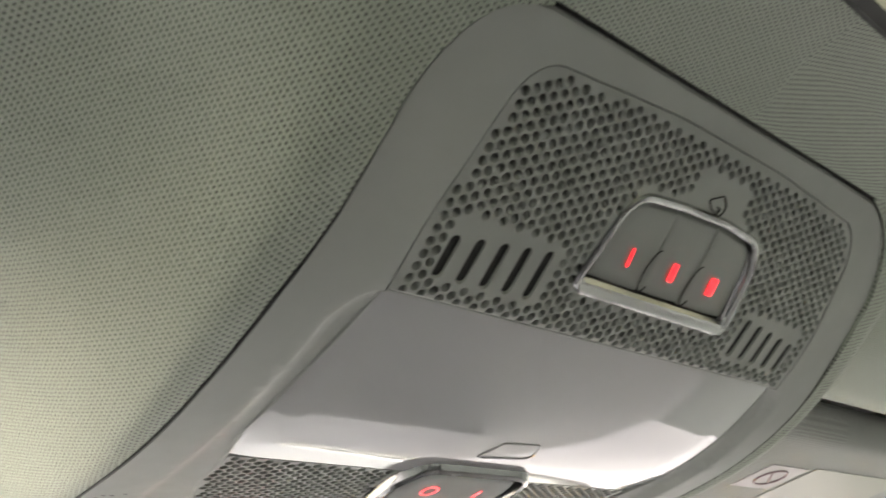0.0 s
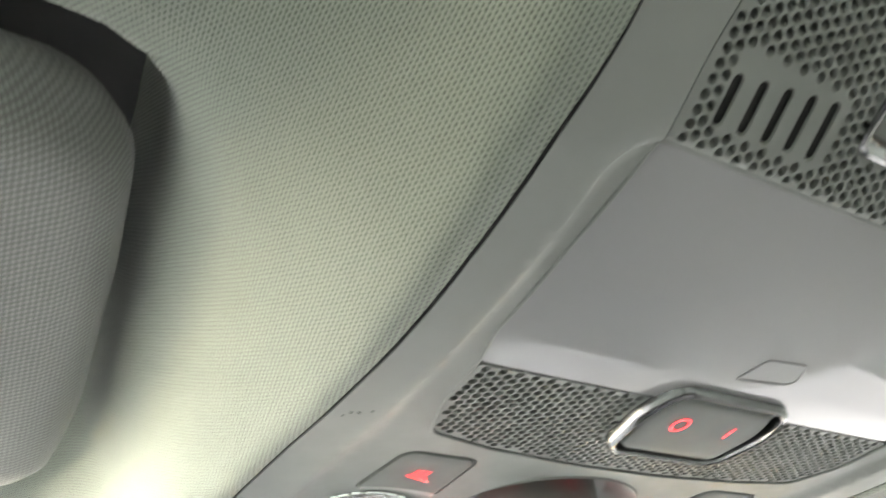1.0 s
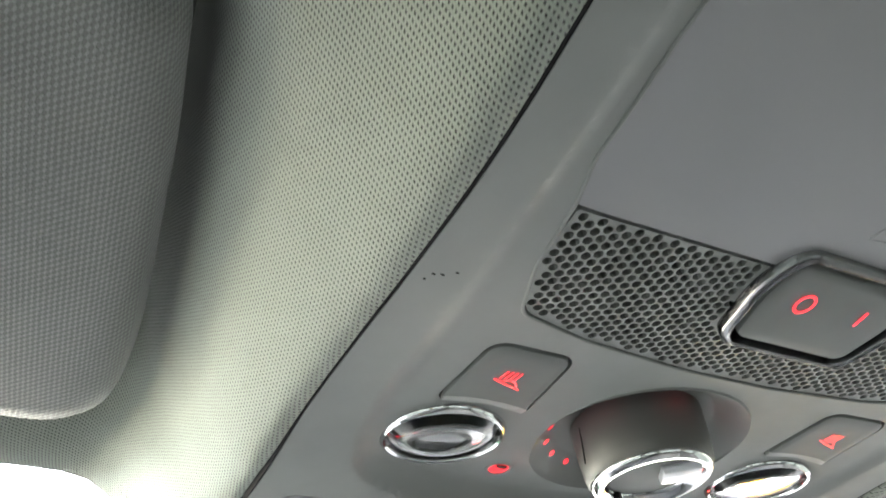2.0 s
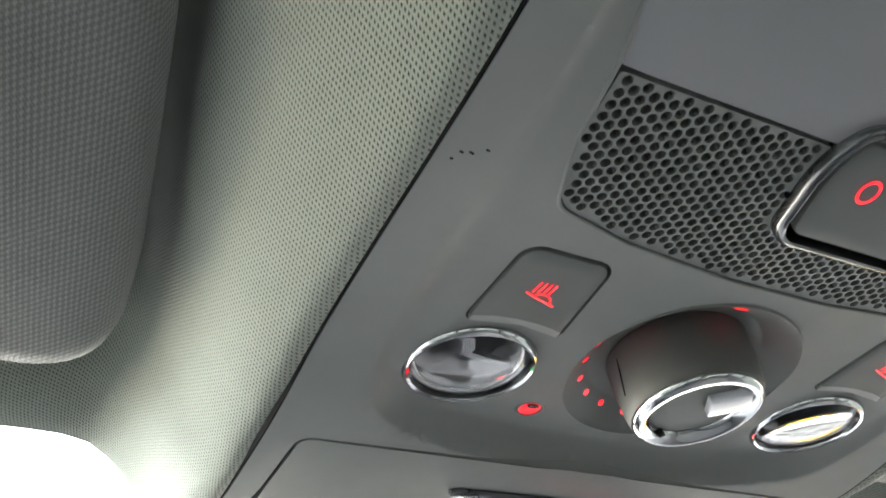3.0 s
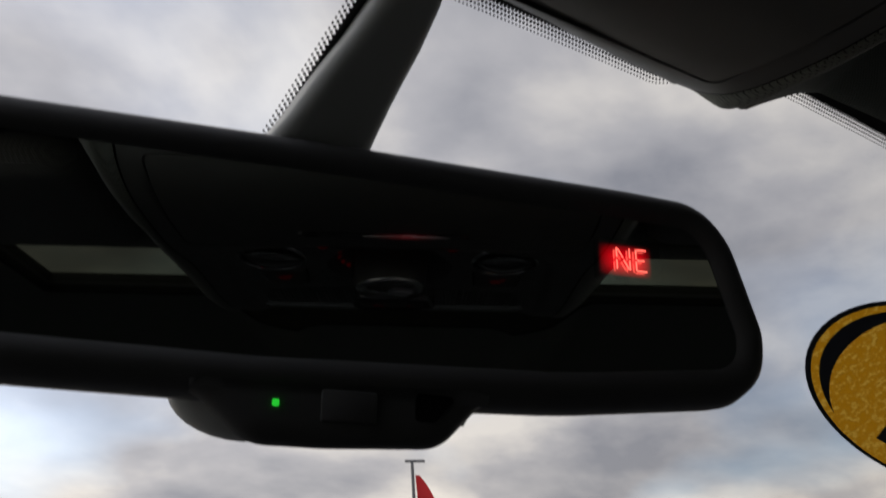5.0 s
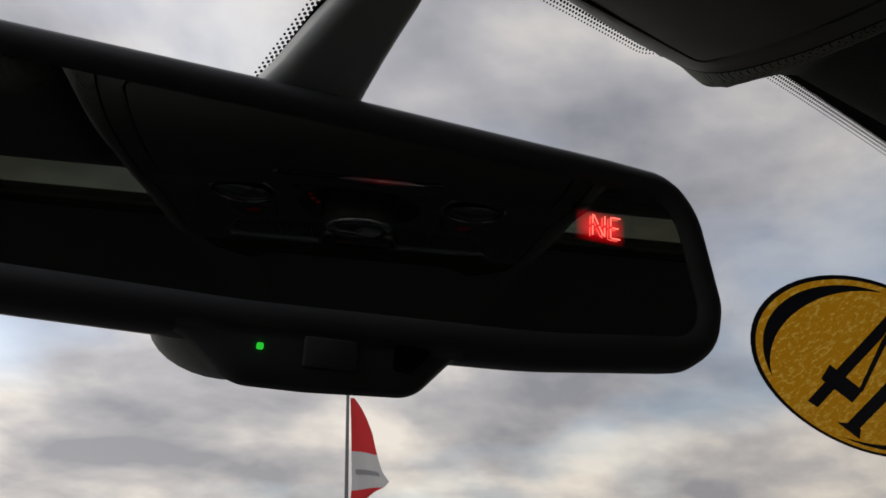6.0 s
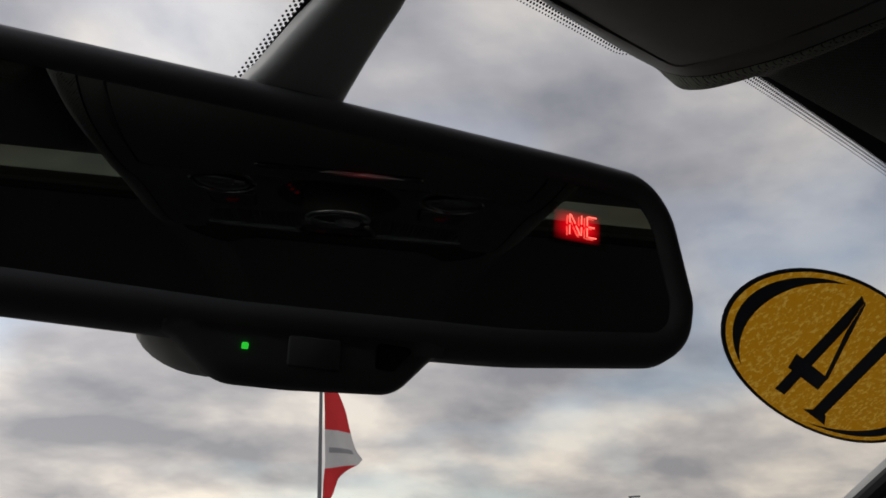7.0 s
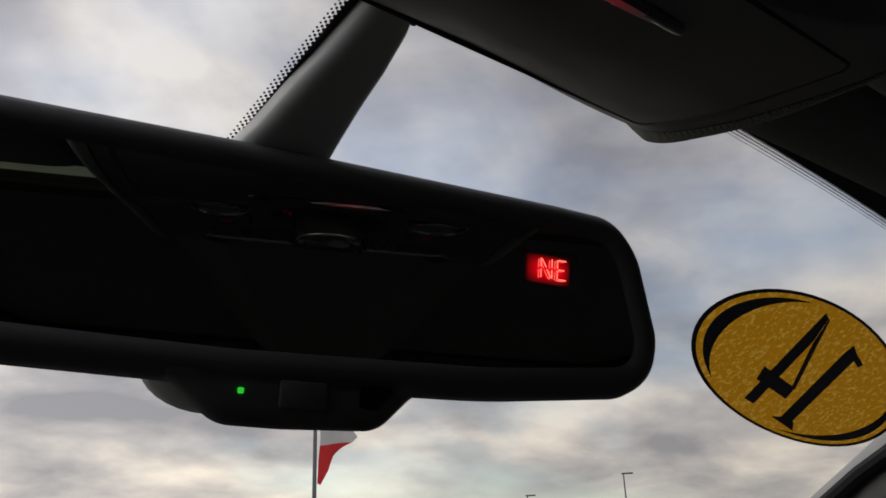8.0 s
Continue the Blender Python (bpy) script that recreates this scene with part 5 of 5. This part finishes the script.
# ---------------------------------------------------------------- sticker on the glass
def sticker():
    ob = thing("windscreen_sticker", "oval yellow sticker with dark blue numerals on the windscreen", "sticker", on_glass(0.355, 0.241))
    yel = Mat("yellow_sticker", (0.62, 0.33, 0.02), 0.45)
    yel.link(yel.tint(yel.span(yel.noise(300, 3, 0.6), 0.50, 0.66, 0, 1), (0.55, 0.27, 0.015), (0.80, 0.52, 0.12)), yel.b.inputs["Base Color"])
    tr = yel.n("ShaderNodeBsdfTranslucent")
    yel.link(yel.tint(yel.span(yel.noise(300, 3, 0.6), 0.50, 0.66, 0, 1), (0.68, 0.31, 0.008), (0.85, 0.52, 0.07)), tr.inputs["Color"])
    mix = yel.n("ShaderNodeMixShader")
    mix.inputs[0].default_value = 0.42
    out = yel.t.nodes["Material Output"]
    yel.link(yel.b.outputs[0], mix.inputs[1])
    yel.link(tr.outputs[0], mix.inputs[2])
    yel.link(mix.outputs[0], out.inputs[0])
    blue = plain("sticker_blue", (0.035, 0.050, 0.085), 0.5)
    cx, cy, ax, ay = 0.3549, 0.2408, 0.1118, 0.0359

    def at(u, v, d):
        x = cx + ax * u
        y = cy + ay * (0.222 * u + v)
        return on_glass(x, y, d)

    def disc(r, d):
        bm = bmesh.new()
        n = 56
        rings = [[bm.verts.new(at(r * f * math.cos(2 * math.pi * i / n), r * f * math.sin(2 * math.pi * i / n), d)) for i in range(n)] for f in (1, 0.8, 0.6, 0.4, 0.2)]
        for a, b in zip(rings, rings[1:]):
            for i in range(n):
                j = (i + 1) % n
                bm.faces.new((a[i], a[j], b[j], b[i]))
        bm.faces.new(rings[-1])
        return bm

    def hoop(r0, r1, d):
        bm = bmesh.new()
        n = 64
        rings = [[bm.verts.new(at(r * math.cos(2 * math.pi * i / n), r * math.sin(2 * math.pi * i / n), d)) for i in range(n)] for r in (r0, r1)]
        for i in range(n):
            j = (i + 1) % n
            bm.faces.new((rings[0][i], rings[0][j], rings[1][j], rings[1][i]))
        return bm

    part("rim", hoop(1.0, 0.962, 0.0025), blue, ob, "dark outer rim", smooth=False)
    part("face", disc(0.985, 0.0021), yel.m, ob, smooth=False)

    def arc(a0, a1, wmax, rr, d=0.0026):
        bm = bmesh.new()
        n = 26
        prev = None
        for i in range(n + 1):
            t = i / n
            a = a0 + (a1 - a0) * t
            w = wmax * math.sin(math.pi * t)
            p = bm.verts.new(at(rr * math.cos(a), rr * math.sin(a), d))
            q = bm.verts.new(at((rr - w) * math.cos(a), (rr - w) * math.sin(a), d))
            if prev:
                bm.faces.new((prev[0], p, q, prev[1]))
            prev = (p, q)
        return bm

    part("border_arc", arc(radians(131), radians(243), 0.115, 0.91), blue, ob, "dark blue border arc", smooth=False)
    part("border_arc", arc(radians(-38), radians(80), 0.10, 0.91), blue, ob, "dark blue border arc", smooth=False)

    def flat(pts, d=0.0026):
        bm = bmesh.new()
        bm.faces.new([bm.verts.new(on_glass(0.3565 + 0.111 * u, 0.2425 + 0.0332 * v, d)) for u, v in pts])
        bmesh.ops.triangulate(bm, faces=bm.faces)
        return bm

    return ob, flat, blue


ST, st_flat, ST_BLUE = sticker()
# the number 14, seen from behind; u runs across, v down the glass
FOUR = [[(-0.30, -0.99), (-0.245, -0.93), (-0.20, -0.55), (-0.18, 0.70), (-0.28, 0.67)], [(-0.36, 0.08), (-0.01, 0.21), (0.0, 0.43), (-0.33, 0.31)], [(-0.255, -0.95), (-0.235, -0.92), (-0.01, 0.22), (-0.05, 0.20), (-0.20, -0.52)]]
ONE = [[(0.08, -0.60), (0.09, -0.76), (0.20, -0.60), (0.215, 0.74), (0.10, 0.74)], [(0.09, -0.76), (0.16, -0.68), (0.29, -0.57), (0.27, -0.50), (0.19, -0.56)], [(0.02, 0.78), (0.10, 0.72), (0.22, 0.73), (0.28, 0.88)]]
for name, polys in (("digit_four", FOUR), ("digit_one", ONE)):
    part(name, join(*[st_flat(p, 0.0026 + 0.0003 * i) for i, p in enumerate(polys)]), ST_BLUE, ST, "dark blue mirrored numeral", smooth=False)

# ---------------------------------------------------------------- outside
ground_bm = bmesh.new()
bmesh.ops.create_grid(ground_bm, x_segments=40, y_segments=40, size=1500)
ground = mesh_thing("ground", ground_bm, ASPHALT, "flat grey asphalt ground reaching the horizon", "ground", "structure", base=Matrix())


def flagpole():
    d, az = 30.0, radians(29.9)
    base = pose(d * math.sin(az), d * math.cos(az), 0, 0, 0, -29.9)
    ob = thing("flagpole", "tall pale flagpole with a red and white banner", "flagpole", base=base)
    metal = plain("painted_pole", (0.20, 0.20, 0.21), 0.5)
    part("pole", spin([(0, 0), (0.09, 0), (0.075, 3), (0.055, 8.9), (0.05, 9.1), (0, 9.12)], 20), metal, ob)
    part("crossbar", tube([(-0.25, 0, 9.12), (0.45, 0, 9.08)], 0.05, 10), metal, ob)

    def banner_cloth(name, color):
        """Thin cloth that lets the sky behind it shine through."""
        m = Mat(name, color, 0.8)
        m.link(m.tint(m.span(m.noise(3, 4), 0.3, 0.7, 0, 1), shade(color, 0.88), shade(color, 1.08)), m.b.inputs["Base Color"])
        lit = m.n("ShaderNodeBsdfTranslucent")
        lit.inputs["Color"].default_value = (*color, 1)
        mix = m.n("ShaderNodeMixShader")
        mix.inputs[0].default_value = 0.55
        m.link(m.b.outputs[0], mix.inputs[1])
        m.link(lit.outputs[0], mix.inputs[2])
        m.link(mix.outputs[0], m.t.nodes["Material Output"].inputs[0])
        return m.m

    red = banner_cloth("red_banner_cloth", (0.72, 0.045, 0.05))
    white = banner_cloth("white_banner_cloth", (0.66, 0.64, 0.64))
    grey = plain("banner_print", (0.34, 0.34, 0.35), 0.8)

    def edge(z):
        return float(np.interp(z, [4.15, 4.5, 4.9, 5.15, 5.4, 5.7, 6.2, 6.9, 7.3, 7.8, 8.6], [0.12, 0.38, 0.55, 0.85, 1.20, 1.38, 1.15, 0.92, 0.80, 0.55, 0.15]))

    def cloth(z0, z1, u0=0.07, u1=1.0, off=0.0):
        bm = bmesh.new()
        nz, nx = 14, 12
        grid = []
        for j in range(nz + 1):
            z = z0 + (z1 - z0) * j / nz
            row = []
            for i in range(nx + 1):
                u = u0 + (u1 - u0) * i / nx
                x = 0.08 + edge(z) * u
                row.append(bm.verts.new((x, 0.16 * math.sin(x * 5 + z * 1.3) * u + off, z - 0.18 * u * math.sin(z * 2.2))))
            grid.append(row)
        for a, b in zip(grid, grid[1:]):
            for i in range(nx):
                bm.faces.new((a[i], a[i + 1], b[i + 1], b[i]))
        return bm

    part("banner_panel", cloth(6.75, 8.6), red, ob, "red banner cloth")
    mid = part("banner_panel", cloth(5.4, 6.75), white, ob, "white banner cloth with a grey unreadable print")
    part("print_bar", cloth(5.95, 6.15, 0.18, 0.85, -0.02), grey, mid, "unreadable grey print")
    part("banner_panel", cloth(4.15, 5.4), red, ob, "red banner cloth")


flagpole()


def far_lamp(az, el, d, name, label):
    a = radians(az)
    h = 1.15 + d * math.tan(radians(el))
    ob = thing(name, label, "street lamp", group="street lamps on the horizon", base=pose(d * math.sin(a), d * math.cos(a), 0, 0, 0, -az))
    grey = plain("lamp_post_paint", (0.22, 0.22, 0.23), 0.6)
    part("post", spin([(0, 0), (0.10, 0), (0.05, h - 0.1), (0, h)], 12), grey, ob)
    part("lamp_head", box(-0.15, 0.75, -0.12, 0.12, h - 0.12, h, 0.04), grey, ob)


far_lamp(49.9, 5.6, 70, "street_lamp", "slim grey street lamp far behind the car park")
far_lamp(43.7, 4.55, 80, "street_lamp", "slim grey street lamp just above the horizon haze")
